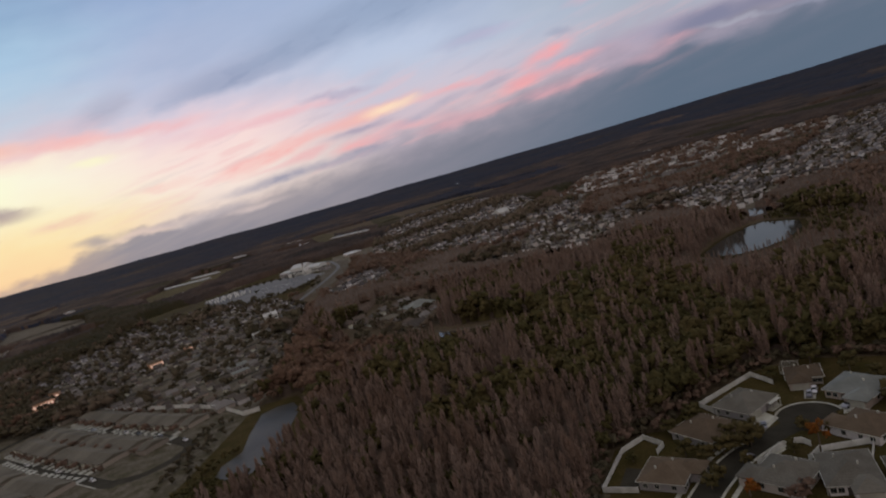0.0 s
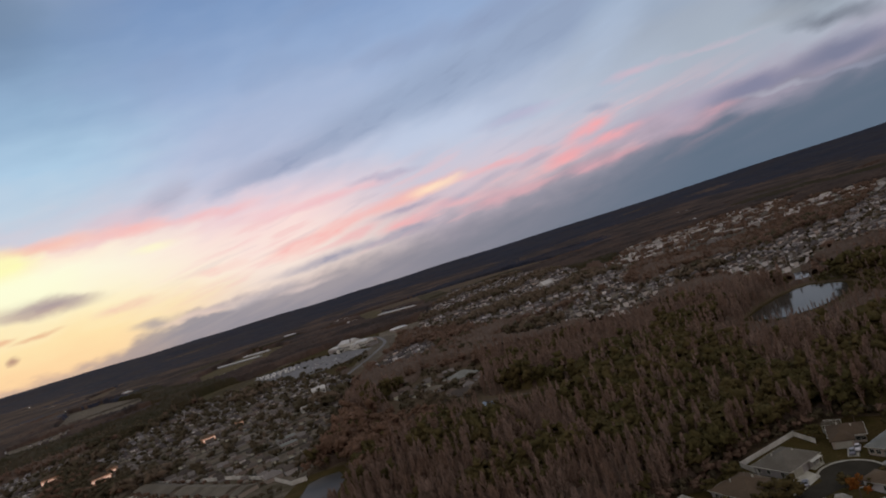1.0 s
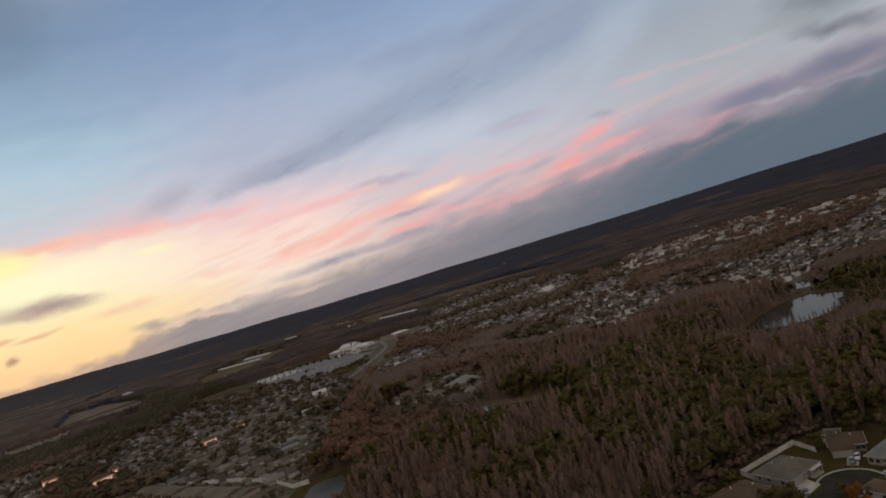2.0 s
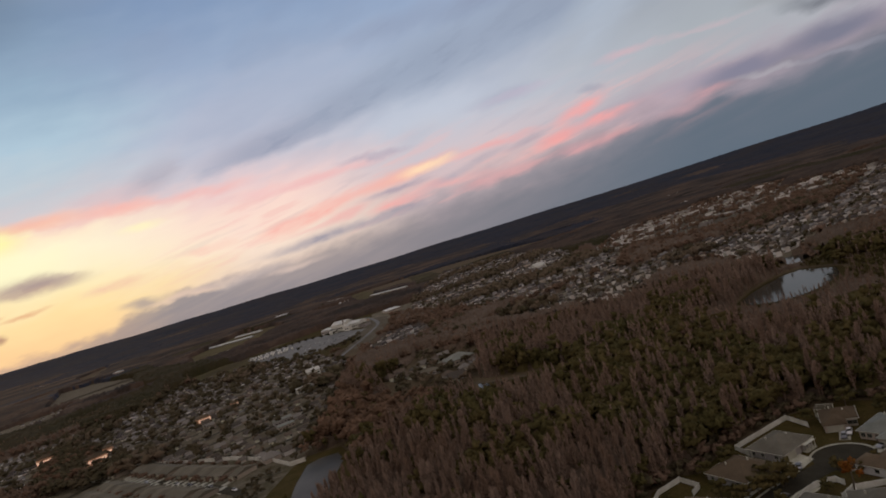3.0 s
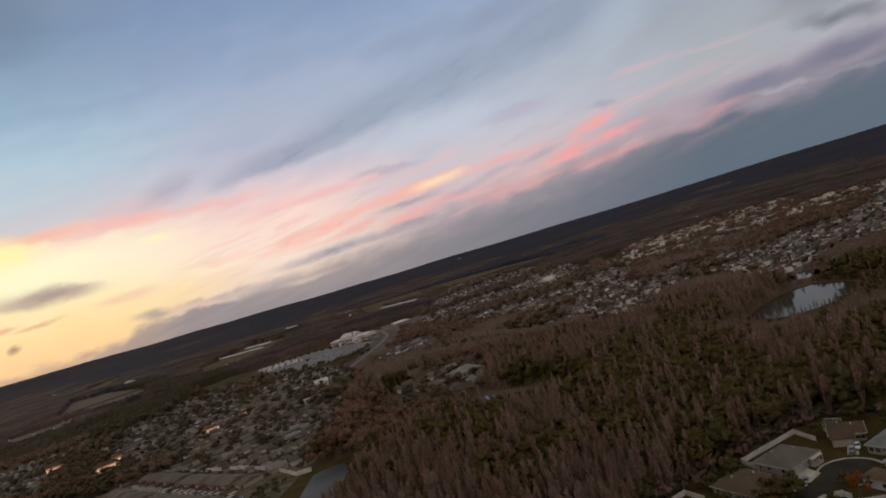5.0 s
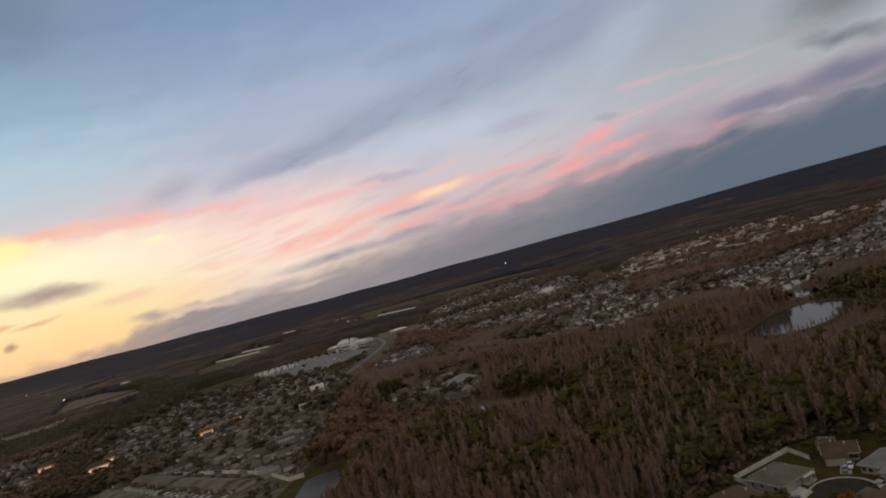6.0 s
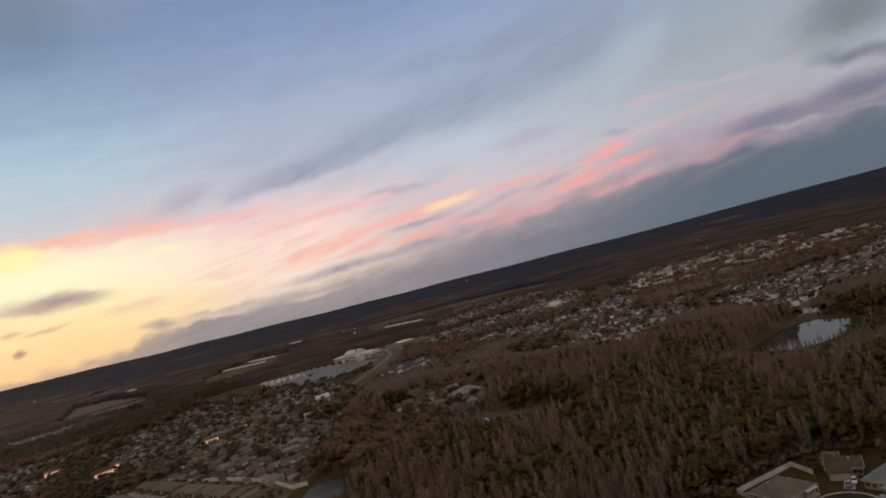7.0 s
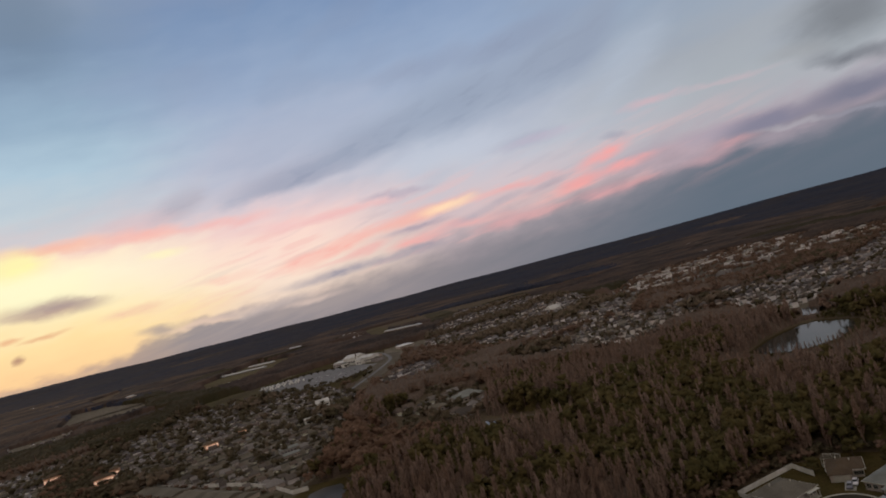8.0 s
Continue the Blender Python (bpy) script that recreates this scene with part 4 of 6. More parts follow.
def plant_suburbs(houses):
    """Yard trees between the houses, and denser belts where no houses stand."""
    rng = np.random.default_rng(13)
    h = np.array(houses)
    crowns = [round_tree(80 + k, 22, 11.0, 9.0, 0.08) for k in range(5)]
    for poly, step, share, top, label in ((SUB_WEST, 9.5, 0.5, 0.85, "rounded yard trees of the older suburb"), (EAST_LOTS, 9.0, 0.6, 0.9, "small yard trees between grey roofs"), (MID_LOTS, 9.0, 0.5, 0.85, "small yard trees between pale houses"), (SUB_NORTH, 10.0, 0.4, 0.42, "yard trees of the far suburb"), (CLUSTER, 9.0, 0.7, 0.36, "trees round the clubhouse")):
        xs, ys = zip(*poly)
        p = spread(rng, min(xs), max(xs), min(ys), max(ys), step)
        p = p[inside(poly, *p.T)]
        d = np.min(np.hypot(p[:, None, 0] - h[None, :, 0], p[:, None, 1] - h[None, :, 1]), axis=1)
        wild = belt(p[:, 0], p[:, 1]) > top
        keep = (d > 4.0) & (wild | (rng.random(len(p)) < share))
        p, wild = p[keep], wild[keep]
        rows = np.column_stack([p, np.where(wild, rng.uniform(0.6, 1.0, len(p)), rng.uniform(0.26, 0.7, len(p)) if poly is SUB_WEST else rng.uniform(0.28, 0.6, len(p)))])
        g = rng.random(len(p)) < (np.where(wild, 0.4, 0.9) if poly is SUB_WEST else np.where(wild, 0.25, 0.68))
        scatter("yard_trees", crowns, rows[g], M_YARDLEAF, M_BARK, "dark green " + label, "trees")
        scatter("yard_trees", crowns, rows[~g], M_YARDTWIG, M_BARK, "brown bare " + label, "trees")


def plant_apartment_wood():
    """The dark wood round the lit apartment blocks."""
    rng = np.random.default_rng(15)
    xs, ys = zip(*APARTMENT_WOOD)
    p = spread(rng, min(xs), max(xs), min(ys), max(ys), 6.0)
    p = p[inside(APARTMENT_WOOD, *p.T)]
    for x, y in ((-446, 640), (-351, 564), (-348, 582)):
        p = p[~((np.abs(p[:, 0] - x * p[:, 1] / y) < 11) & (p[:, 1] > y - 45) & (p[:, 1] < y + 10))]
    rows = np.column_stack([p, rng.uniform(0.5, 0.85, len(p))])
    crowns = [round_tree(110 + k, 46, 11.0, 8.0, 0.08) for k in range(4)]
    g = rng.random(len(p)) < 0.85
    scatter("apartment_wood", crowns, rows[g], M_YARDLEAF, M_BARK, "dark green trees round the lit apartments", "woods")
    scatter("apartment_wood", crowns, rows[~g], M_RUSSET, M_BARK, "russet trees round the lit apartments", "woods")


def plant_edge():
    """Low growth where the forest meets the back yards."""
    rng = np.random.default_rng(14)
    p = spread(rng, 10, 200, 130, 260, 2.6)
    p = p[~open_land(*p.T) & ~edge_gap(p[:, 0], p[:, 1], 8.0) & (p[:, 1] > 175)]
    rows = np.column_stack([p, rng.uniform(0.16, 0.42, len(p))])
    bushes = [round_tree(96 + k, 46, 11.0, 9.0, 0.02) for k in range(4)]
    g = rng.random(len(p)) < 0.6
    scatter("undergrowth", bushes, rows[g], M_YARDLEAF, M_BARK, "dark undergrowth along the forest edge", "shrubs")
    scatter("undergrowth", bushes, rows[~g], M_BROWNTREE, M_BARK, "brown undergrowth along the forest edge", "shrubs")


understorey()
plant_swamp()
plant_middle()
plant_edge()
plant_apartment_wood()


# ---- houses of the suburbs ----
def hip_roof(w, d, eave, rise, z, gable=0.0):
    """A hipped roof over w by d with an overhang; gable 1 makes straight ends."""
    bm = bmesh.new()
    x, y = w / 2 + eave, d / 2 + eave
    run = (min(x, y)) * (1 - gable)
    if x >= y:
        a, b = (-x + run, 0, z + rise), (x - run, 0, z + rise)
    else:
        a, b = (0, -y + run, z + rise), (0, y - run, z + rise)
    lo = [bm.verts.new((sx * x, sy * y, z)) for sx, sy in ((-1, -1), (1, -1), (1, 1), (-1, 1))]
    th = [bm.verts.new((sx * x, sy * y, z - 0.22)) for sx, sy in ((-1, -1), (1, -1), (1, 1), (-1, 1))]
    ra, rb = bm.verts.new(a), bm.verts.new(b)
    if x >= y:
        faces = [(lo[0], lo[1], rb, ra), (lo[1], lo[2], rb), (lo[2], lo[3], ra, rb), (lo[3], lo[0], ra)]
    else:
        faces = [(lo[0], lo[1], ra), (lo[1], lo[2], rb, ra), (lo[2], lo[3], rb), (lo[3], lo[0], ra, rb)]
    for f in faces:
        bm.faces.new(f)
    for i in range(4):
        j = (i + 1) % 4
        bm.faces.new((th[i], th[j], lo[j], lo[i]))
    bm.faces.new(th[::-1])
    return bm


def add_bm(a, b, m):
    """Adds bmesh b to a, moved by m."""
    made = {v: a.verts.new(m @ v.co) for v in b.verts}
    for f in b.faces:
        a.faces.new([made[v] for v in f.verts])
    b.free()
    return a


def house_model(w, d, storeys, style, label, detail=True):
    """A house with its garage wing at the front (towards -y)."""
    h = 2.9 * storeys
    e = tagged(new("house"), label, "house", "suburban houses")
    walls = boxes((-w / 2, w / 2, -d / 2, d / 2, -0.2, h))
    roof = hip_roof(w, d, 0.5, 2.2 + 0.12 * d, h, 0.98 if style in (1, 4) else 0.0)
    if style < 3:
        gw = w * 0.45
        box(walls, -w / 2 + 0.1, -w / 2 + 0.1 + gw, -d / 2 - 4.5, -d / 2 + 0.5, -0.2, 2.8)
        wing = add_bm(bmesh.new(), hip_roof(gw, 6.5, 0.45, 1.9, 2.8, 0.98 if style == 2 else 0.0), Matrix.Translation((-w / 2 + 0.1 + gw / 2, -d / 2 - 1.4, 0)))
        part("garage_roof", wing, M_ROOFS, e)
        gx, gy = -w / 2 + 0.1 + gw / 2, -d / 2 - 4.5
    else:
        gx, gy = -w * 0.25, -d / 2
    part("wall", walls, M_WHITEWALLS if "white" in label else M_WALLS, e)
    part("roof", roof, M_ROOFS, e)
    part("garage_door", boxes((gx - 2.4, gx + 2.4, gy - 0.06, gy + 0.05, 0.0, 2.3)), M_GARAGE, e, "white panelled garage door")
    if detail:
        for k in (0.12, 0.34):
            part("window", boxes((w * k - 0.8, w * k + 0.8, -d / 2 - 0.05, -d / 2 + 0.05, 0.9, 2.2)), M_GLASS, e, "dark window")
        part("driveway", boxes((gx - 2.6, gx + 2.6, gy - 8.0, gy - 0.08, -0.05, 0.07)), M_CONCRETE, e, "pale concrete driveway")
    return e


HOUSE_SPOTS = []
MODELS = [
    house_model(10.5, 9, 1, 0, "single-storey stucco house with a dark hipped roof"),
    house_model(9, 8.5, 2, 2, "two-storey stucco house with a gabled garage"),
    house_model(12, 8, 1, 1, "low stucco house with a gabled shingle roof"),
    house_model(8.5, 8, 2, 3, "compact two-storey house with a hipped roof"),
    house_model(9, 7.0, 2, 4, "pale two-storey house with a gabled roof"),
    house_model(6.2, 6.0, 2, 4, "narrow white two-storey house with a gabled roof"),
    house_model(7.2, 5.6, 1, 4, "small pale cottage with a gabled roof"),
]


def belt(x, y):
    """Where a belt of woods runs through the suburbs (above 0.45)."""
    return np.sin(0.021 * (0.46 * x - 0.89 * y) + 1.1 * np.sin(x / 150 + y / 260) + 0.7) * 0.75 + 0.25 * np.sin(x / 37 + y / 53)


def subdivision(poly, angle, block, lot, kinds, seed, skip=0.1, top=0.42, face=0):
    """Rows of houses back to back, with a street between each pair of rows."""
    rng = random.Random(seed)
    c, s = math.cos(radians(angle)), math.sin(radians(angle))
    us, vs = [x * c + y * s for x, y in poly], [-x * s + y * c for x, y in poly]
    v = min(vs) + 9
    while v < max(vs):
        run, u = [], min(us) + 6
        while u < max(us):
            bend = 9 * math.sin(u / 60 + v / 50)
            for side in (-1, 1):
                off = v + bend + side * block * 0.25
                x, y = u * c - off * s, u * s + off * c
                if bool(inside(poly, x, y)) and belt(x, y) < top and rng.random() > skip and not inside(APARTMENT_WOOD, x, y):
                    HOUSE_SPOTS.append((x + rng.uniform(-2, 2), y + rng.uniform(-2, 2), angle + face + (180 if side < 0 else 0) + rng.uniform(-14, 14), rng.choice(kinds)))
            x, y = u * c - (v + bend) * s, u * s + (v + bend) * c
            if bool(inside(poly, x, y)):
                run.append((x, y))
            else:
                if len(run) > 3:
                    road(run[::2] + run[-1:], 5.5)
                run = []
            u += lot
        if len(run) > 3:
            road(run[::2] + run[-1:], 5.5)
        v += block


subdivision(SUB_WEST, 31, 30, 11.0, (2, 6, 6, 0, 6), 1, 0.34, 0.85)
subdivision(EAST_LOTS, 38, 30, 9.0, (5, 6, 5, 5, 5), 2, 0.22, 0.9, 52)
subdivision(MID_LOTS, 20, 30, 10.0, (5, 6, 6, 5, 6), 6, 0.25, 0.8, 60)
subdivision(SUB_NORTH, 24, 36, 11.5, (6, 4, 5, 6, 5), 3, 0.3)
subdivision(ROADSIDE, 60, 26, 11.0, (5, 6, 6), 5, 0.25, 2.0)
subdivision(WEST_FAR, 31, 42, 15.0, (6, 6, 5), 4, 0.66, 2.0)
for x, y, turn in ((-74, 532, 30), (-66, 539, 20), (-52, 533, 200), (-44, 548, 10), (-34, 551, 30), (-27, 559, 15), (-58, 519, 30), (-23, 474, 25), (-17, 458, 10), (-10, 482, 200), (-1, 500, 25)):
    HOUSE_SPOTS.append((x, y, turn, 0 if turn > 20 else 2))
HOUSE_SPOTS.sort(key=lambda h: math.hypot(h[0], h[1]))


def settle(spots, single):
    """The nearest houses stand singly; the farther ones are joined into one mass of roofs and walls."""
    used = set()
    for x, y, turn, k in spots[:single]:
        if k in used:
            copy_thing(MODELS[k], pose(x, y, 0, 0, 0, turn) @ Matrix.Scale(0.64 if x < -100 else 0.82, 4))
        else:
            used.add(k)
            MODELS[k].matrix_basis = pose(x, y, 0, 0, 0, turn)
    mass = tagged(new("far_houses"), "hundreds of small distant suburban houses", "houses", kind="stuff")
    for piece, mat in (("wall", M_WALLMASS), ("roof", M_ROOFMASS), ("garage_door", M_GARAGE)):
        V, F, at = [], [], 0
        for x, y, turn, k in spots[single:]:
            me = next(o for o in MODELS[k].children if o.name.split(".")[0] == piece).data
            me.calc_loop_triangles()
            m = pose(x, y, float(land(x, y)), 0, 0, turn) @ Matrix.Scale(0.64 if x < -100 else 0.82, 4)
            V += [tuple(m @ v.co) for v in me.vertices]
            F += [tuple(i + at for i in t.vertices) for t in me.loop_triangles]
            at = len(V)
        under(new(piece, tri_mesh(piece, V, F, mat)), mass)
    for k, e in enumerate(MODELS):
        if k not in used:
            for o in (*e.children_recursive, e):
                bpy.data.objects.remove(o)


settle(HOUSE_SPOTS, 290)
plant_suburbs([h[:2] for h in HOUSE_SPOTS])


# ---- the cul-de-sac ----
def oriented(x, y, turn, z=0.0):
    return pose(x, y, z, 0, 0, turn)


def framed_window(parent, x, y, z, w, h, side):
    """A window in a wall: white frame proud of it, dark pane; side is the wall's outward direction."""
    if side in ("-y", "+y"):
        s = -1 if side == "-y" else 1
        f = part("window", boxes((x - w / 2 - 0.1, x + w / 2 + 0.1, y - 0.05, y + 0.05, z + h, z + h + 0.1), (x - w / 2 - 0.1, x + w / 2 + 0.1, y - 0.07, y + 0.07, z - 0.1, z), (x - w / 2 - 0.1, x - w / 2, y - 0.05, y + 0.05, z, z + h), (x + w / 2, x + w / 2 + 0.1, y - 0.05, y + 0.05, z, z + h), (x - 0.03, x + 0.03, y - 0.04, y + 0.04, z, z + h)), M_TRIM, parent, "white window frame")
        part("pane", boxes((x - w / 2, x + w / 2, y - 0.02, y + 0.02, z, z + h)), M_GLASS, f, "dark glass pane")
    else:
        f = part("window", boxes((x - 0.05, x + 0.05, y - w / 2 - 0.1, y + w / 2 + 0.1, z + h, z + h + 0.1), (x - 0.07, x + 0.07, y - w / 2 - 0.1, y + w / 2 + 0.1, z - 0.1, z), (x - 0.05, x + 0.05, y - w / 2 - 0.1, y - w / 2, z, z + h), (x - 0.05, x + 0.05, y + w / 2, y + w / 2 + 0.1, z, z + h), (x - 0.04, x + 0.04, y - 0.03, y + 0.03, z, z + h)), M_TRIM, parent, "white window frame")
        part("pane", boxes((x - 0.02, x + 0.02, y - w / 2, y + w / 2, z, z + h)), M_GLASS, f, "dark glass pane")


def hip_slabs(w, d, z, rise, eave=0.55):
    """Hip roof with a thick edge, courses of shingle stepped down each slope."""
    bm = bmesh.new()
    x, y = w / 2 + eave, d / 2 + eave
    n = 9
    run = min(x, y)
    for k in range(n):
        a, b = k / n, (k + 1) / n
        lo = [(sx * (x - run * a), sy * (y - run * a), z + rise * a + 0.05) for sx, sy in ((-1, -1), (1, -1), (1, 1), (-1, 1))]
        hi = [(sx * max(x - run * b, 0.02), sy * max(y - run * b, 0.02), z + rise * b) for sx, sy in ((-1, -1), (1, -1), (1, 1), (-1, 1))]
        vl, vh = [bm.verts.new(p) for p in lo], [bm.verts.new(p) for p in hi]
        vb = [bm.verts.new((p[0], p[1], p[2] - 0.05 if k else z - 0.2)) for p in lo]
        for i in range(4):
            j = (i + 1) % 4
            bm.faces.new((vl[i], vl[j], vh[j], vh[i]))
            bm.faces.new((vb[i], vb[j], vl[j], vl[i]))
        if k == 0:
            bm.faces.new(vb[::-1])
        if k == n - 1:
            bm.faces.new(vh)
    bmesh.ops.remove_doubles(bm, verts=bm.verts[:], dist=0.004)
    return bm


def near_house(x, y, turn, w, d, roof_mat, label, garage=-1, storeys=1, wing=True):
    """A Florida house: stucco walls, hipped roof in courses, eave trim, garage wing, windows, front door."""
    e = tagged(new("house"), label, "house", "houses round the cul-de-sac")
    e.matrix_basis = oriented(x, y, turn)
    h = 2.8 * storeys
    walls = boxes((-w / 2, w / 2, -d / 2, d / 2, -0.3, h))
    roof = hip_slabs(w, d, h + 0.1, 0.23 * min(w, d))
    gw = 6.4
    gx = garage * (w / 2 - gw / 2 - 0.15)
    if wing:
        box(walls, gx - gw / 2, gx + gw / 2, -d / 2 - 3.4, -d / 2 + 1.0, -0.3, 2.75)
        part("garage_roof", add_bm(bmesh.new(), hip_slabs(gw, 7.5, 2.86, 1.7, 0.5), Matrix.Translation((gx, -d / 2 + 0.2, 0))), roof_mat, e)
        gy = -d / 2 - 3.4
    else:
        gy = -d / 2
    part("wall", walls, M_WALLS, e)
    part("roof", roof, roof_mat, e)
    ex, ey = w / 2 + 0.6, d / 2 + 0.6
    part("gutter", boxes((-ex, ex, -ey - 0.12, -ey, h - 0.1, h + 0.1), (-ex, ex, ey, ey + 0.12, h - 0.1, h + 0.1), (-ex - 0.12, -ex, -ey, ey, h - 0.1, h + 0.1), (ex, ex + 0.12, -ey, ey, h - 0.1, h + 0.1)), M_TRIM, e, "white gutter along the eaves")
    door = part("garage_door", boxes((gx - 2.5, gx + 2.5, gy - 0.08, gy + 0.04, 0.02, 2.25)), M_GARAGE, e, "white garage door")
    for k in range(4):
        part("panel", boxes((gx - 2.4, gx + 2.4, gy - 0.12, gy - 0.06, 0.08 + 0.55 * k, 0.55 + 0.55 * k)), M_TRIM, door)
    fx = -garage * w * 0.12
    part("front_door", boxes((fx - 0.5, fx + 0.5, -d / 2 - 0.06, -d / 2 + 0.04, 0, 2.1)), M_ROOFS, e, "dark front door")
    for k in (0.28, 0.42):
        framed_window(e, -garage * w * k, -d / 2, 0.8, 1.3, 1.3, "-y")
    for s in (-1, 1):
        for k in (-0.28, 0.1, 0.36):
            framed_window(e, s * w / 2, d * k, 0.9, 1.2, 1.2, "-x" if s < 0 else "+x")
    for k in (-0.3, 0.0, 0.3):
        framed_window(e, w * k, d / 2, 0.8, 1.6, 1.4, "+y")
    for vx, vy in ((-w * 0.2, d * 0.16), (w * 0.18, -d * 0.12)):
        part("roof_vent", boxes((vx - 0.2, vx + 0.2, vy - 0.2, vy + 0.2, h + 0.8, h + 1.05 + 0.23 * min(w, d) * 0.6)), M_TRIM, e, "small white roof vent")
    return e


M_ROOF_GREY = material("grey_shingles", (0.150, 0.142, 0.134), 0.9, 0.2, 0.35, (0.122, 0.115, 0.107), 0.3, big=5.0)
M_ROOF_BROWN = material("brown_shingles", (0.116, 0.090, 0.070), 0.9, 0.2, 0.35, (0.094, 0.072, 0.056), 0.3, big=5.0)
M_ROOF_PALE = material("pale_bluish_shingles", (0.19, 0.203, 0.205), 0.85, 0.15, 0.35, (0.15, 0.16, 0.16), 0.3, big=5.0)
M_ROOF_TAN = material("weathered_tan_shingles", (0.136, 0.125, 0.112), 0.9, 0.2, 0.5, (0.112, 0.103, 0.092), 0.3, big=9.0)

near_house(87.2, 208.4, 27, 14.5, 13.0, M_ROOF_GREY, "single-storey house with a grey roof inside a white fence", garage=-1, wing=False)
near_house(69.3, 199.5, 26, 13.5, 15.0, M_ROOF_BROWN, "house with a brown shingle roof beside the wood", garage=1)
near_house(49.5, 182.5, 50, 12.5, 12.5, M_ROOF_BROWN, "brown-roofed house with a fenced back yard", garage=1)
near_house(112.4, 216.0, -27, 10.2, 9.6, M_ROOF_BROWN, "brown-roofed house at the head of the cul-de-sac", garage=-1)
near_house(118.5, 197.5, -62, 14.0, 13.5, M_ROOF_PALE, "house with a pale bluish roof on the turning circle", garage=1)
near_house(105.0, 176.5, 205, 12.0, 12.0, M_ROOF_BROWN, "low brown-roofed house with a dark covered porch", garage=1)
near_house(74.5, 166.0, 215, 13.0, 12.5, M_ROOF_GREY, "grey-roofed house inside a curved white fence", garage=1)
near_house(87.0, 160.0, -24, 11.5, 15.0, M_ROOF_GREY, "long grey-roofed house with a fenced yard", garage=1)
near_house(99.0, 151.0, -24, 12.0, 13.0, M_ROOF_TAN, "tan-roofed house next to the fenced yard", garage=-1)
near_house(127.0, 178.0, 150, 13.0, 12.0, M_ROOF_BROWN, "brown-roofed house behind the turning circle", garage=1)


def porch(x, y, turn, w=4.6):
    """A white front porch: posts, rail and a small roof."""
    e = tagged(new("porch"), "white front porch of the grey-roofed house", "porch")
    e.matrix_basis = oriented(x, y, turn)
    for k in (-0.5, -0.17, 0.17, 0.5):
        part("post", boxes((w * k - 0.1, w * k + 0.1, -1.7, -1.5, 0, 2.5)), M_TRIM, e)
    part("porch_roof", boxes((-w / 2 - 0.3, w / 2 + 0.3, -1.9, -0.02, 2.5, 2.66)), M_TRIM, e)
    part("rail", boxes((-w / 2, w / 2, -1.64, -1.56, 0.85, 0.95)), M_TRIM, e)
    part("step", boxes((-w / 2 - 0.2, w / 2 + 0.2, -2.0, -0.02, -0.05, 0.16)), M_CONCRETE, e)


porch(93.8, 204.5, 27)


def fence(points, label="white vinyl privacy fence round a back yard", height=1.8):
    """Posts with caps, and boards between them."""
    e = tagged(new("fence"), label, "fence", "white fences")
    e.location = (*points[0], 0)
    o = Vector((*points[0], 0))
    post_me = bm_mesh("post", boxes((-0.07, 0.07, -0.07, 0.07, -0.2, height + 0.06), (-0.1, 0.1, -0.1, 0.1, height + 0.06, height + 0.14)), M_VINYL)
    for (x0, y0), (x1, y1) in zip(points, points[1:]):
        a, b = Vector((x0, y0, 0)), Vector((x1, y1, 0))
        n = max(1, round((b - a).length / 2.4))
        step = (b - a) / n
        turn = math.degrees(math.atan2(step.y, step.x))
        run = step.length
        panel_me = bm_mesh("panel", boxes((0.07, run - 0.07, -0.025, 0.025, 0.05, height), (0.07, run - 0.07, -0.045, 0.045, 0.1, 0.24), (0.07, run - 0.07, -0.045, 0.045, height - 0.14, height + 0.02)), M_VINYL)
        for k in range(n):
            p = a + step * k - o
            post = under(new("post", post_me), e)
            post.matrix_basis = pose(p.x, p.y, 0, 0, 0, turn)
            q = under(new("panel", panel_me), e)
            q.matrix_basis = pose(p.x, p.y, 0, 0, 0, turn)
    last = under(new("post", post_me), e)
    last.location = Vector((*points[-1], 0)) - o
    return e


fence([(78.2, 209.6), (76.5, 218.6), (101.3, 229.8), (103.2, 219.0)])
fence([(39.8, 180.5), (31.2, 185.8), (43.5, 203.9), (52.3, 208.4), (55.8, 200.4), (52.2, 197.0)])
fence([(72.4, 176.0), (75.6, 177.2), (79.5, 179.8), (83.0, 181.2), (86.0, 181.4), (88.2, 180.6), (88.9, 177.7)], "curved white vinyl fence along the street")
fence([(78.5, 156.0), (89.5, 173.8), (102.1, 170.7), (94.4, 161.8)])
fence([(84.0, 171.2), (88.9, 174.2)], "short white fence between two houses")


def slab(name, poly, mat, label, z=0.10):
    """A thick piece of paving with a real edge."""
    bm = bmesh.new()
    top = [bm.verts.new((x, y, z)) for x, y in poly]
    low = [bm.verts.new((x, y, -0.1)) for x, y in poly]
    bm.faces.new(top)
    for i in range(len(poly)):
        j = (i + 1) % len(poly)
        bm.faces.new((low[i], low[j], top[j], top[i]))
    bmesh.ops.recalc_face_normals(bm, faces=bm.faces[:])
    return tagged(new(name, bm_mesh(name, bm, mat)), label, "paving", kind="structure")


STREET = [(96, 191.5), (82.2, 187.7), (67.6, 180.7), (53.5, 169.2), (42, 154), (32, 132), (26, 112)]
road(STREET, 7.4, 0.07, M_ASPHALT, "dark asphalt residential street")
slab("road", [(98.6 + 9.0 * math.cos(k * 0.3927), 192.8 + 9.0 * math.sin(k * 0.3927)) for k in range(16)], M_ASPHALT, "dark asphalt turning circle", 0.078)


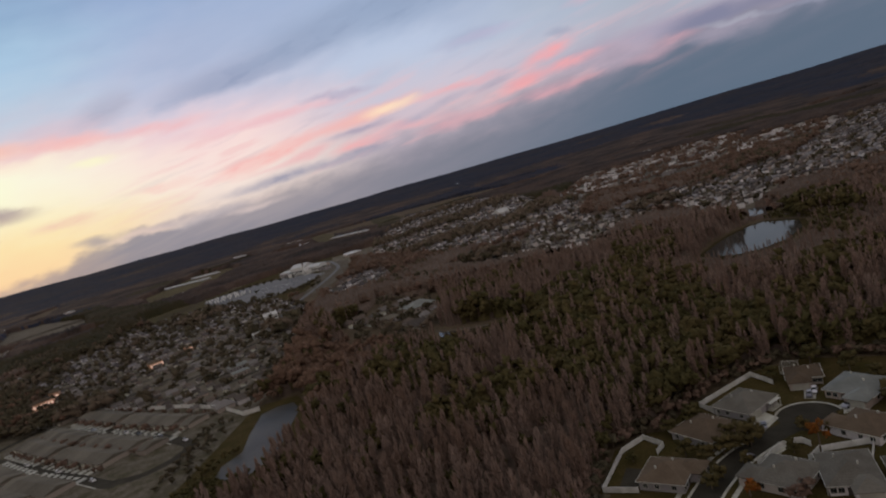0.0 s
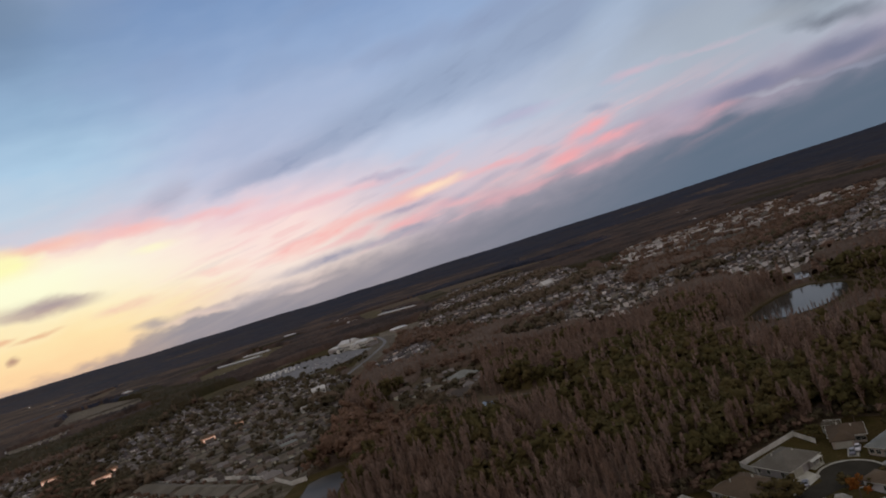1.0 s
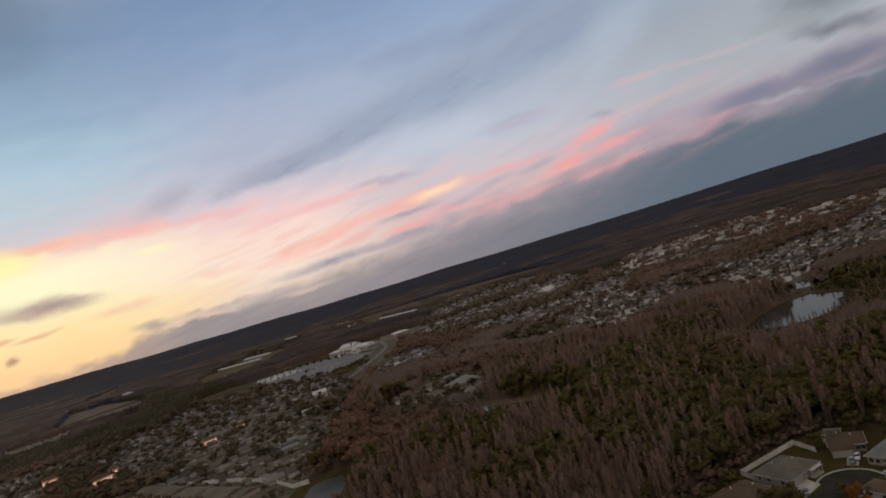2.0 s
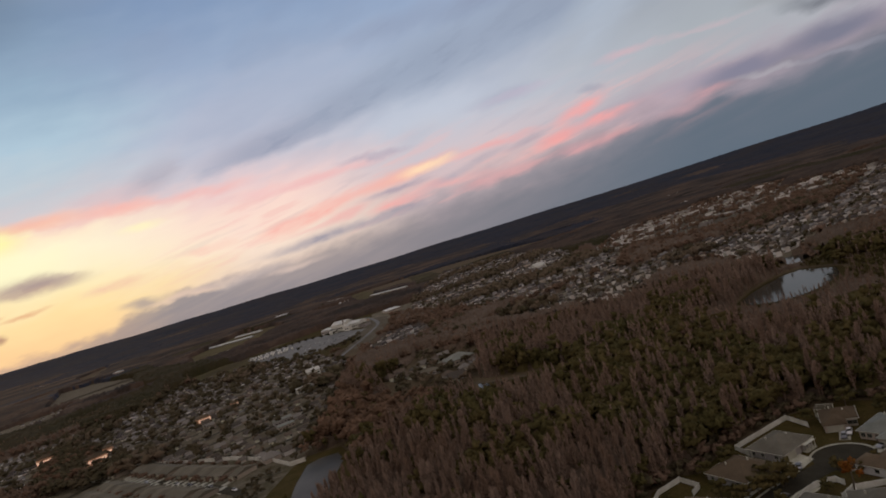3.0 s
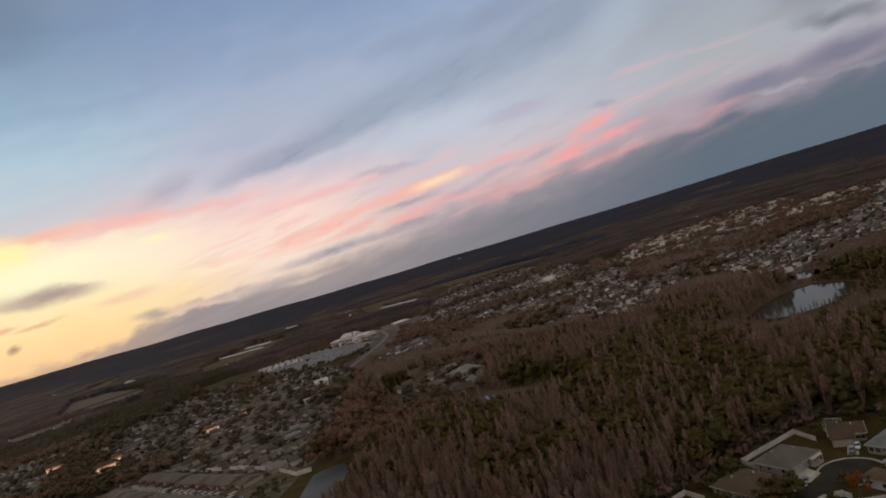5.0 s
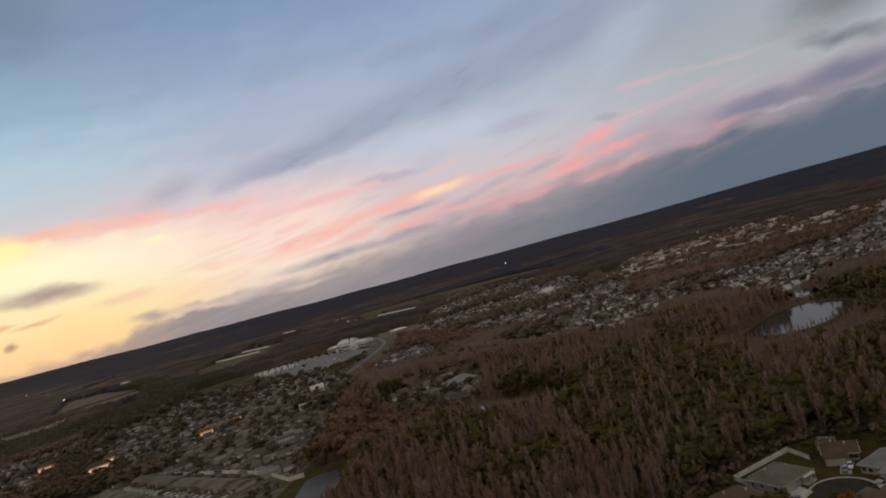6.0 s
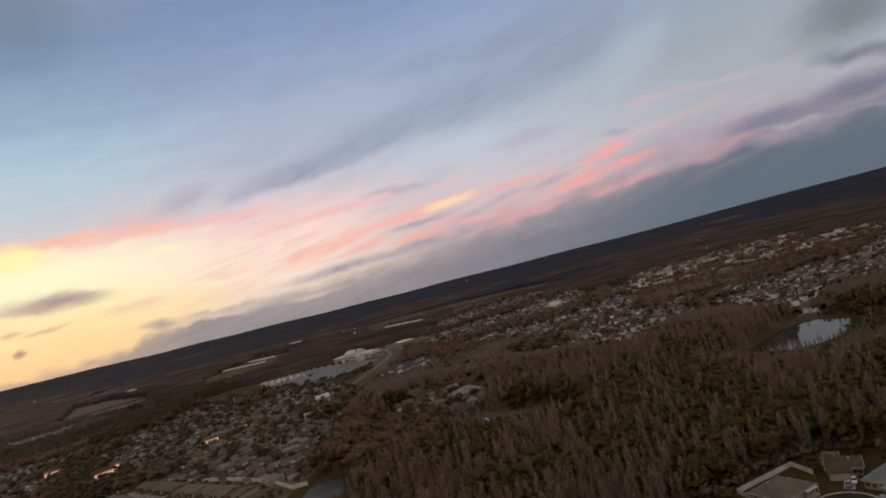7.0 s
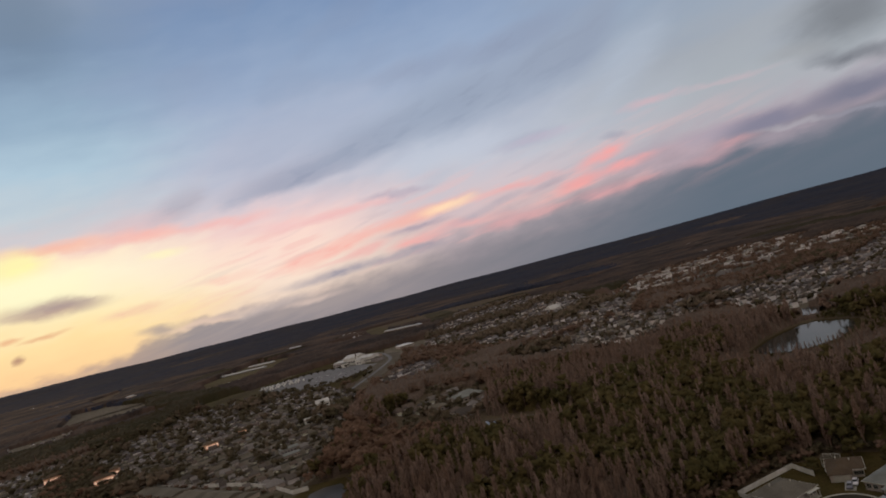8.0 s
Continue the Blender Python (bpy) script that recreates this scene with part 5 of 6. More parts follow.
def kerb(points, offset, label="pale concrete kerb", width=0.7, high=0.17):
    """A raised kerb beside a street."""
    pts = [Vector((*p, 0)) for p in points]
    bm, prev = bmesh.new(), None
    for i, p in enumerate(pts):
        d = (pts[min(i + 1, len(pts) - 1)] - pts[max(i - 1, 0)]).normalized()
        n = Vector((-d.y, d.x, 0))
        a, b = p + n * offset, p + n * (offset + math.copysign(width, offset))
        ring = [bm.verts.new((a.x, a.y, -0.05)), bm.verts.new((a.x, a.y, high)), bm.verts.new((b.x, b.y, high)), bm.verts.new((b.x, b.y, -0.05))]
        if prev:
            for k in range(3):
                bm.faces.new((prev[k], ring[k], ring[k + 1], prev[k + 1]))
        prev = ring
    bmesh.ops.recalc_face_normals(bm, faces=bm.faces[:])
    return tagged(new("kerb", bm_mesh("kerb", bm, M_CONCRETE)), label, "kerb", kind="structure")


def eased(points, n=5):
    out = []
    for i in range(len(points) - 1):
        p0, p1, p2, p3 = (Vector(points[j]) for j in (max(i - 1, 0), i, i + 1, min(i + 2, len(points) - 1)))
        for k in range(n):
            u = k / n
            q = 0.5 * ((2 * p1) + (p2 - p0) * u + (2 * p0 - 5 * p1 + 4 * p2 - p3) * u * u + (3 * p1 - p0 - 3 * p2 + p3) * u ** 3)
            out.append((q.x, q.y))
    return out + [tuple(points[-1])]


kerb(eased(STREET[1:]), 3.75)
kerb(eased(STREET[1:]), -3.75)
kerb([(98.6 + 9.0 * math.cos(a), 192.8 + 9.0 * math.sin(a)) for a in np.linspace(-2.1, 2.75, 26)], -0.05, "pale kerb round the turning circle")
kerb(eased(STREET[1:]), -6.2, "pale concrete footpath along the street", 1.3, 0.12)
kerb(eased(STREET[1:]), 6.2, "pale concrete footpath beside the lawns", 1.3, 0.12)
slab("driveway", [(80.9, 198.1), (81.8, 190.8), (91.4, 197.0), (90.0, 204.0)], M_CONCRETE, "wide pale concrete driveway")
slab("driveway", [(109.7, 212.3), (112.4, 209.9), (106.6, 201.5), (104.2, 203.6)], M_CONCRETE, "pale concrete driveway at the head of the circle")
slab("driveway", [(110.5, 194.5), (112.6, 190.5), (107.6, 189.0), (107.6, 193.4)], M_CONCRETE, "pale concrete driveway on the turning circle")
slab("driveway", [(72.6, 190.6), (76.6, 192.2), (77.8, 189.6), (74.2, 187.8)], M_CONCRETE, "pale driveway between lawns")
slab("patio", [(36, 186), (41.5, 195), (46, 191), (41, 183.5)], M_ASPHALT, "grey paved patio behind a brown-roofed house", 0.06)
slab("driveway", [(56.6, 178.6), (59.8, 182.2), (63.0, 179.6), (59.4, 176.0)], M_CONCRETE, "short pale concrete driveway")


def pergola(x, y, turn):
    e = tagged(new("pergola"), "white-framed screened patio behind a brown-roofed house", "patio")
    e.matrix_basis = oriented(x, y, turn)
    for sx in (-2.6, 0, 2.6):
        for sy in (-2.2, 2.2):
            part("post", boxes((sx - 0.1, sx + 0.1, sy - 0.1, sy + 0.1, 0, 2.7)), M_TRIM, e)
    for sy in (-2.2, 2.2):
        part("beam", boxes((-2.8, 2.8, sy - 0.12, sy + 0.12, 2.7, 2.95)), M_TRIM, e)
    for k in range(7):
        part("slat", boxes((-2.9, 2.9, -2.5 + 0.8 * k, -2.1 + 0.8 * k, 2.95, 3.02)), M_ROOF_TAN, e, "tan roof panel")
    part("low_wall", boxes((-2.7, 2.7, -2.26, -2.14, 0, 1.2)), M_TRIM, e)


pergola(112.8, 224.6, -40)


# ---- parked cars and vans ----
M_CARS = tinted("car_paint", [(0.62, 0.62, 0.62), (0.05, 0.05, 0.055), (0.30, 0.31, 0.33), (0.10, 0.10, 0.11), (0.55, 0.54, 0.50)], 0.3, 0.05)
M_TYRE = material("tyre_rubber", (0.02, 0.02, 0.02), 0.9, 0.1, 0.2)


def car_model():
    e = tagged(new("car"), "parked car on the pavement", "car", "parked cars")
    body = bmesh.new()
    prof = [(-2.2, 0.35), (-2.25, 0.8), (-1.9, 0.98), (1.0, 1.0), (2.05, 0.82), (2.25, 0.6), (2.2, 0.35)]
    sides = [[body.verts.new((x, y, z)) for x, z in prof] for y in (-0.88, 0.88)]
    body.faces.new(sides[0])
    body.faces.new(sides[1][::-1])
    for i in range(len(prof)):
        j = (i + 1) % len(prof)
        body.faces.new((sides[0][i], sides[1][i], sides[1][j], sides[0][j]))
    bmesh.ops.recalc_face_normals(body, faces=body.faces[:])
    part("body", body, M_CARS, e)
    cab = bmesh.new()
    lo = [cab.verts.new(p) for p in ((-1.75, -0.8, 0.97), (1.0, -0.8, 0.99), (1.0, 0.8, 0.99), (-1.75, 0.8, 0.97))]
    hi = [cab.verts.new(p) for p in ((-1.3, -0.62, 1.44), (0.3, -0.62, 1.46), (0.3, 0.62, 1.46), (-1.3, 0.62, 1.44))]
    for i in range(4):
        j = (i + 1) % 4
        cab.faces.new((lo[i], lo[j], hi[j], hi[i]))
    cab.faces.new(hi)
    part("cabin_glass", cab, M_GLASS, e, "dark car windows")
    part("roof_panel", boxes((-1.28, 0.28, -0.6, 0.6, 1.455, 1.49)), M_CARS, e)
    for x in (-1.4, 1.4):
        for y in (-0.82, 0.82):
            bm = bmesh.new()
            bmesh.ops.create_cone(bm, cap_ends=True, segments=12, radius1=0.34, radius2=0.34, depth=0.22, matrix=Matrix.Translation((x, y, 0.34)) @ Matrix.Rotation(radians(90), 4, "X"))
            part("wheel", bm, M_TYRE, e)
    return e


CAR = car_model()
CAR.matrix_basis = oriented(85.2, 194.6, 62, 0.1)
for x, y, turn in ((106.6, 204.6, 235), (109.4, 206.2, 235), (72.0, 180.5, 26), (110.4, 191.8, 200), (61.0, 179.2, 310)):
    copy_thing(CAR, oriented(x, y, turn, 0.1))


def van_model():
    e = tagged(new("bus"), "white parked bus in the campus lot", "bus", "parked buses")
    part("body", boxes((-5.5, 5.5, -1.25, 1.25, 0.5, 3.0), (5.5, 6.4, -1.15, 1.15, 0.5, 1.6)), M_VINYL, e)
    part("window_band", boxes((-5.2, 5.2, -1.28, 1.28, 1.8, 2.5)), M_GLASS, e, "dark band of windows")
    for x in (-3.6, 4.4):
        for y in (-1.1, 1.1):
            bm = bmesh.new()
            bmesh.ops.create_cone(bm, cap_ends=True, segments=10, radius1=0.5, radius2=0.5, depth=0.3, matrix=Matrix.Translation((x, y, 0.5)) @ Matrix.Rotation(radians(90), 4, "X"))
            part("wheel", bm, M_TYRE, e)
    return e


BUS = van_model()
BUS.matrix_basis = oriented(-362, 1062, 108, 0.06)
for row in range(3):
    for k in range(13):
        if (row or k) and (row * 5 + k * 3) % 7 > 1:
            copy_thing(BUS, oriented(-362 + 14.5 * row + 4.3 * k, 1062 - 24 * row + 1.45 * k, 108, 0.06))
for row in range(3):
    for k in range(14):
        if (row * 3 + k * 5) % 7 > 2:
            copy_thing(CAR, oriented(-262 + 6.0 * k + 9 * row, 1020 - 1.6 * k - 28 * row, 100, 0.06))


# ---- single trees of the street and the campus ----
def tree_model(seed, height, width, mat, label, name="tree", n=140):
    trunk, crown = round_tree(seed, n, height, width, 0.2)
    e = tagged(new(name), label, "tree")
    under(new("trunk", tri_mesh("trunk", *trunk, M_BARK)), e)
    under(new("crown", tri_mesh("crown", *crown, mat)), e)
    return e


tree_model(201, 8.5, 3.9, M_ORANGE, "rust-orange autumn tree beside the white fence", n=260).location = (90.5, 176, 0)
tree_model(202, 4.5, 3.6, M_ORANGE, "small golden-orange tree on the lawn").location = (63.5, 164.5, 0)
tree_model(203, 5.5, 4.6, M_BROWNTREE, "russet-brown broad tree in front of a grey roof").location = (72.5, 156.5, 0)
# the row of clipped round trees along the campus lot
LOT_TREE = tree_model(207, 6.0, 5.2, M_GREENFAR, "dark round tree in a row along the parking lot", n=240)
LOT_TREE.location = (-325, 1076, 0)
for x, y, s in ((-314, 1079, 0.9), (-306, 1085, 1.0), (-297, 1094, 0.95), (-284, 1094, 0.95), (-270, 1088, 1.1), (-256, 1081, 1.1), (-239, 1069, 1.05), (-226, 1063, 1.0), (-215, 1065, 1.15), (-258, 980, 1.15), (-151, 853, 1.2), (-146, 870, 1.2)):
    copy_thing(LOT_TREE, oriented(x, y, 131 * s * 7))
OAK = tree_model(204, 7.5, 6.5, M_GREEN, "dark green yard tree between houses")
OAK.location = (76.5, 186.5, 0)
for x, y, s in ((58.5, 190.5, 0.8), (62.5, 185.5, 0.7), (128.5, 190.5, 0.9), (121.0, 186.0, 1.0), (60.5, 206.5, 0.7), (83.5, 177.0, 0.5), (104.5, 222.5, 0.7), (126.0, 212.0, 0.9), (97.5, 181.0, 0.45), (80.0, 188.8, 0.6), (70.5, 211.0, 0.8), (121.5, 226.0, 0.9), (44.5, 197.0, 0.45), (73, 193, 0.7), (77, 194, 0.6), (68, 186, 0.8), (72, 187, 0.65), (126.5, 200.5, 0.8), (103.0, 183.5, 0.5), (92.5, 186.0, 0.55), (75.6, 186.6, 0.55), (68.6, 207.9, 0.8), (61.0, 175.2, 0.6), (57.0, 172.0, 0.65), (70.6, 178.0, 0.5)):
    o = copy_thing(OAK, oriented(x, y, 40 * s * 9))
    o.scale = (s, s, s)


CAMPUS_TREES = np.array([(-316 + 150 * k / 30 + 4 * math.sin(5 * k), 930 - 60 * k / 30 + 9 * math.sin(3 * k), 0.42 + 0.14 * math.sin(k)) for k in range(31)] + [(-168 + 12 * k / 8 + 3 * math.sin(4 * k), 880 + 60 * k / 8, 0.42 + 0.12 * math.sin(2 * k)) for k in range(9)])
scatter("campus_trees", [round_tree(330 + k, 40, 11, 10, 0.05) for k in range(3)], CAMPUS_TREES, M_YARDLEAF, M_BARK, "dark rounded trees along the parking lot", "trees")


# ---- the row-house development ----
M_ROWWALL = tinted("tan_row_stucco", [(0.26, 0.225, 0.175), (0.31, 0.275, 0.22), (0.22, 0.195, 0.155)])


def townhouse_model():
    e = tagged(new("row_house"), "tan-roofed row house with a pale driveway", "house", "row houses")
    w, d, h = 7.9, 14.0, 2.7
    part("wall", boxes((-w / 2, w / 2, -d / 2, d / 2, -0.2, h), (-w / 2 + 0.3, 1.6, -d / 2 - 1.2, -d / 2, -0.2, 2.5)), M_ROWWALL, e)
    bm = bmesh.new()
    ex, ey = w / 2 + 0.12, d / 2 + 0.5
    v = [bm.verts.new(p) for p in ((-ex, -ey, h), (ex, -ey, h), (ex, 0, h + 1.9), (-ex, 0, h + 1.9), (ex, ey, h), (-ex, ey, h), (-ex, -ey, h - 0.2), (ex, -ey, h - 0.2), (ex, ey, h - 0.2), (-ex, ey, h - 0.2))]
    for f in ((0, 1, 2, 3), (3, 2, 4, 5), (6, 7, 1, 0), (5, 4, 8, 9), (1, 7, 8, 4, 2), (0, 3, 5, 9, 6), (9, 8, 7, 6)):
        bm.faces.new([v[i] for i in f])
    part("roof", bm, M_ROOF_TAN, e)
    part("porch_roof", boxes((-w / 2, 1.9, -d / 2 - 1.7, -d / 2 - 0.55, 2.5, 2.68)), M_ROOF_TAN, e)
    part("garage_door", boxes((-w / 2 + 0.7, 1.2, -d / 2 - 1.28, -d / 2 - 1.16, 0, 2.2)), M_GARAGE, e, "white garage door")
    part("window", boxes((2.0, 3.4, -d / 2 - 0.05, -d / 2 + 0.04, 0.9, 2.2)), M_GLASS, e, "dark front window")
    part("driveway", boxes((-w / 2 + 0.6, 1.3, -d / 2 - 7.4, -d / 2 - 1.3, -0.05, 0.08)), M_CONCRETE, e, "pale concrete driveway")
    return e


ROW = townhouse_model()
ROW_DIR, ROW_NORM = Vector((0.756, -0.654)), Vector((0.654, 0.756))
ROW_TURN = math.degrees(math.atan2(-0.654, 0.756))


def row_of_houses(start, count, turn, bow=0.0, first=False):
    for k in range(count):
        if k % 9 == 8:
            continue
        b = bow * ((k / count - 0.5) ** 2 - 0.25)
        p = Vector(start) + ROW_DIR * 8.0 * k + ROW_NORM * b
        m = oriented(p.x, p.y, ROW_TURN + turn + (2 * bow / (count * 8.0)) * (k / count - 0.5) * 57.3 * (1 if turn == 0 else 1))
        if first and k == 0:
            ROW.matrix_basis = m
        else:
            copy_thing(ROW, m)


row_of_houses((-262, 474), 19, 0, 10, True)
row_of_houses((-278, 449.8), 19, 180, 10)
row_of_houses((-287, 438.6), 18, 0, 10)
row_of_houses((-298, 407), 16, 180, 10)
row_of_houses((-318, 405), 16, 0, 10)
row_of_houses((-325, 520), 8, 0, 0)
SHRUBS = np.array([(*(Vector(start) + ROW_DIR * (8.0 * k + 3.6 + 0.6 * math.sin(7 * k)) + ROW_NORM * (10 * ((k / n - 0.5) ** 2 - 0.25) - away)), 0.27 + 0.10 * math.sin(3 * k)) for start, n, away in (((-262, 474), 19, 11.0), ((-287, 438.6), 18, 11.0), ((-262, 474), 19, -10), ((-287, 438.6), 18, -8.2)) for k in range(n)])
VERGE = np.array([(-127 - 16 * abs(math.sin(1.3 * k)) + 0.06 * k, 292 + 1.7 * k + 3 * math.sin(5 * k), 0.16 + 0.09 * abs(math.sin(2.1 * k))) for k in range(44)])
scatter("verge_shrubs", [round_tree(324 + k, 30, 11, 10, 0.02) for k in range(3)], VERGE, M_YARDLEAF, M_BARK, "low dark shrubs on graded soil by the pond", "shrubs")
scatter("front_shrubs", [round_tree(320 + k, 30, 11, 10, 0.02) for k in range(3)], SHRUBS, M_BROWNTREE, M_BARK, "small brown shrubs between the driveways", "shrubs")
road([(-300, 478), (-269.4, 452.1), (-247.6, 438.5), (-217.1, 412.5), (-182.2, 382), (-155.7, 356), (-143.5, 341), (-147, 327), (-160, 317), (-176, 319)], 7.0, 0.07, M_ASPHALT, "dark street curving round the row houses")
road([(-320, 440), (-281.4, 409), (-245.7, 379), (-208, 345.6), (-180.4, 321), (-170, 315)], 7.0, 0.078, M_ASPHALT, "dark street between row houses")
road([(-300, 480), (-312, 462), (-320, 440)], 7.0, 0.062, M_ASPHALT, "street at the end of the row houses")
kerb(eased([(-269.4, 452.1), (-247.6, 438.5), (-217.1, 412.5), (-182.2, 382), (-155.7, 356)]), -3.55)
kerb(eased([(-281.4, 409), (-245.7, 379), (-208, 345.6), (-180.4, 321)]), -3.55)
fence([(-303, 512), (-259, 482), (-222, 454), (-176, 423), (-142, 393), (-121, 366), (-112, 367)], "long pale boundary wall behind the row houses", 2.6)
for x, y, turn in ((-240, 432, -40), (-205, 402, -41), (-192, 391, -42), (-172, 373, -44), (-225, 362, -41), (-190, 330, -42), (-262, 394, -40), (-150, 352, -50), (-258, 445, -38)):
    copy_thing(CAR, oriented(x, y, turn, 0.08))


# ---- buildings of the middle distance ----
def hall(x, y, turn, w, d, h, roof_mat, wall_mat, label, rise=2.5, gable=0.0, windows=5, category="building", warm=False):
    """A larger plain building with a pitched roof and a row of windows on its long sides."""
    e = tagged(new("building"), label, category)
    e.matrix_basis = oriented(x, y, turn, float(land(x, y)))
    part("wall", boxes((-w / 2, w / 2, -d / 2, d / 2, -0.5, h)), wall_mat, e)
    part("roof", hip_roof(w, d, 0.5, rise, h, gable), roof_mat, e)
    for k in range(windows):
        px = -w / 2 + (k + 0.5) * w / windows
        # warm: wider panes that glow, added to stand in for sunset on walls
        ww = w / windows * (0.4 if warm else 0.28)
        part("window", boxes((px - ww, px + ww, -d / 2 - 0.06, -d / 2 + 0.05, h * 0.3, h * (0.72 if warm else 0.56))), M_SUNSETPANE if warm else M_GLASS, e, "glowing pane added for sunset on the wall" if warm else "dark window")
    return e


M_BLOCKWALL = tinted("painted_block_wall", [(0.34, 0.32, 0.29), (0.22, 0.21, 0.20), (0.44, 0.43, 0.41), (0.28, 0.25, 0.21), (0.62, 0.61, 0.59)])


def flat_block(x, y, turn, w, d, h, roof_mat, label):
    """A flat-roofed store or warehouse with a parapet, doors and roof plant."""
    e = tagged(new("warehouse"), label, "building", "business park")
    e.matrix_basis = oriented(x, y, turn, float(land(x, y)))
    part("wall", boxes((-w / 2, w / 2, -d / 2, d / 2, -0.5, h)), M_BLOCKWALL, e)
    part("roof", boxes((-w / 2 + 0.3, w / 2 - 0.3, -d / 2 + 0.3, d / 2 - 0.3, h, h + 0.12)), roof_mat, e, "pale flat roof")
    part("parapet", boxes((-w / 2 - 0.1, w / 2 + 0.1, -d / 2 - 0.1, -d / 2 + 0.25, h + 0.002, h + 0.7), (-w / 2 - 0.1, w / 2 + 0.1, d / 2 - 0.25, d / 2 + 0.1, h + 0.002, h + 0.7), (-w / 2 - 0.1, -w / 2 + 0.25, -d / 2 + 0.25, d / 2 - 0.25, h + 0.002, h + 0.7), (w / 2 - 0.25, w / 2 + 0.1, -d / 2 + 0.25, d / 2 - 0.25, h + 0.002, h + 0.7)), M_BLOCKWALL, e)
    for k in range(max(2, int(w / 9))):
        px = -w / 2 + (k + 0.5) * w / max(2, int(w / 9))
        part("loading_door", boxes((px - 1.6, px + 1.6, -d / 2 - 0.08, -d / 2 + 0.05, 0, min(3.4, h * 0.7))), M_ROOFS, e, "dark loading door")
    for k in (-0.25, 0.2):
        part("roof_unit", boxes((w * k - 1.4, w * k + 1.4, -1.2, 1.2, h + 0.12, h + 1.5)), M_TRIM, e, "rooftop air unit")
    return e


def business_park():
    rng = random.Random(21)
    spots = []
    for _ in range(4000):
        x, y = rng.uniform(250, 800), rng.uniform(980, 1660)
        poly = COMMERCE if inside(COMMERCE, x, y) else STORES if inside(STORES, x, y) else None
        if poly is None:
            continue
        w, d = rng.uniform(11, 28), rng.uniform(9, 16)
        r = max(w, d) * 0.66
        if all(math.hypot(x - a, y - b) > r + c for a, b, c in spots):
            spots.append((x, y, r))
            flat_block(x, y, rng.choice((24, 28, 114)) + rng.uniform(-4, 4), w, d, rng.uniform(3.5, 5.5), rng.choice((M_WHITEROOF, M_LOT, M_LOT, M_ROOF_PALE, M_ROOF_GREY, M_ROOF_GREY)), rng.choice(("pale flat-roofed warehouse in a business park", "low commercial building with a light roof")))
        if len(spots) >= 98:
            break
    rows = np.array([(rng.uniform(250, 800), rng.uniform(980, 1660), rng.uniform(0.35, 0.75)) for _ in range(1500)])
    ok = (inside(COMMERCE, rows[:, 0], rows[:, 1]) | inside(STORES, rows[:, 0], rows[:, 1]))
    s = np.array(spots)
    ok &= np.min(np.hypot(rows[:, None, 0] - s[None, :, 0], rows[:, None, 1] - s[None, :, 1]) - s[None, :, 2] * 0.8, axis=1) > 2
    scatter("yard_trees", [round_tree(300 + k, 24, 11, 10, 0.05) for k in range(3)], rows[ok], M_BROWNTREE, M_BARK, "brown trees between commercial buildings", "trees")


business_park()

# the white campus with its tower
hall(-205, 1100, -37, 34, 22, 12, M_WHITEROOF, M_VINYL, "tall white hall of the campus church", 5, 0.98, 6, "church")
hall(-176, 1076, -37, 30, 18, 9, M_WHITEROOF, M_VINYL, "white wing of the campus church", 3, 0.98, 6, "church")
hall(-234, 1122, -37, 26, 16, 7, M_WHITEROOF, M_WALLS, "low pale wing of the campus", 2.5, 0.0, 6, "church")
hall(-160, 1052, -37, 16, 14, 5, M_ROOF_GREY, M_WALLS, "small pale annexe of the campus", 2.5, 0.0, 3, "church")

hall(-190, 1064, -37, 11, 9, 8, M_WHITEROOF, M_VINYL, "small white gabled porch block of the church", 3, 0.98, 2, "church")
hall(-220, 1083, 53, 10, 9, 6.5, M_ROOF_PALE, M_VINYL, "low white vestry of the church", 2.5, 0.0, 2, "church")
hall(-166, 1100, -37, 14, 12, 7, M_ROOF_PALE, M_WALLS, "pale classroom block behind the church", 2.5, 0.0, 3, "church")


def steeple(x, y):
    e = tagged(new("bell_tower"), "white church tower with a slim spire", "tower")
    e.matrix_basis = oriented(x, y, -37)
    part("shaft", boxes((-1.9, 1.9, -1.9, 1.9, -0.3, 14), (-2.2, 2.2, -2.2, 2.2, 14, 14.5)), M_VINYL, e)
    bm = bmesh.new()
    bmesh.ops.create_cone(bm, cap_ends=True, segments=8, radius1=1.2, radius2=0.08, depth=12, matrix=Matrix.Translation((0, 0, 20.5)))
    part("spire", bm, M_ROOF_BROWN, e)
    for s in (-1, 1):
        part("louvre", boxes((-0.8, 0.8, s * 1.9 - 0.06, s * 1.9 + 0.06, 11, 13.6)), M_GLASS, e, "dark belfry opening")


steeple(-197, 1072)
road([(-230, 596), (-205, 624), (-190, 638), (-169, 664), (-159, 710), (-156, 772), (-150, 823), (-143, 881), (-137, 952), (-135, 1020), (-148, 1098), (-180, 1205), (-240, 1262)], 6.0, 0.08, M_LOT, "pale road sweeping past the campus")
road([(-420, 560), (-330, 600), (-216, 600)], 7, 0.07, M_ASPHALT, "grey through road of the older suburb")
hall(-160, 605, 25, 26, 10, 4, M_WHITEROOF, M_VINYL, "long low white-roofed building by the road", 1.5, 0.98, 8)
hall(-174, 690, 20, 14, 11, 5, M_WHITEROOF, M_VINYL, "bright white house above the road", 3, 0.98, 3, "house")
hall(-158, 492, 30, 14, 8, 3.2, M_ROOF_PALE, M_WALLS, "low white-roofed shed row near the pond", 1.2, 0.98, 6)
hall(-150, 470, 30, 12, 7, 3.0, M_ROOF_PALE, M_WALLS, "low pale shed row near the narrow pond", 1.0, 0.98, 5)
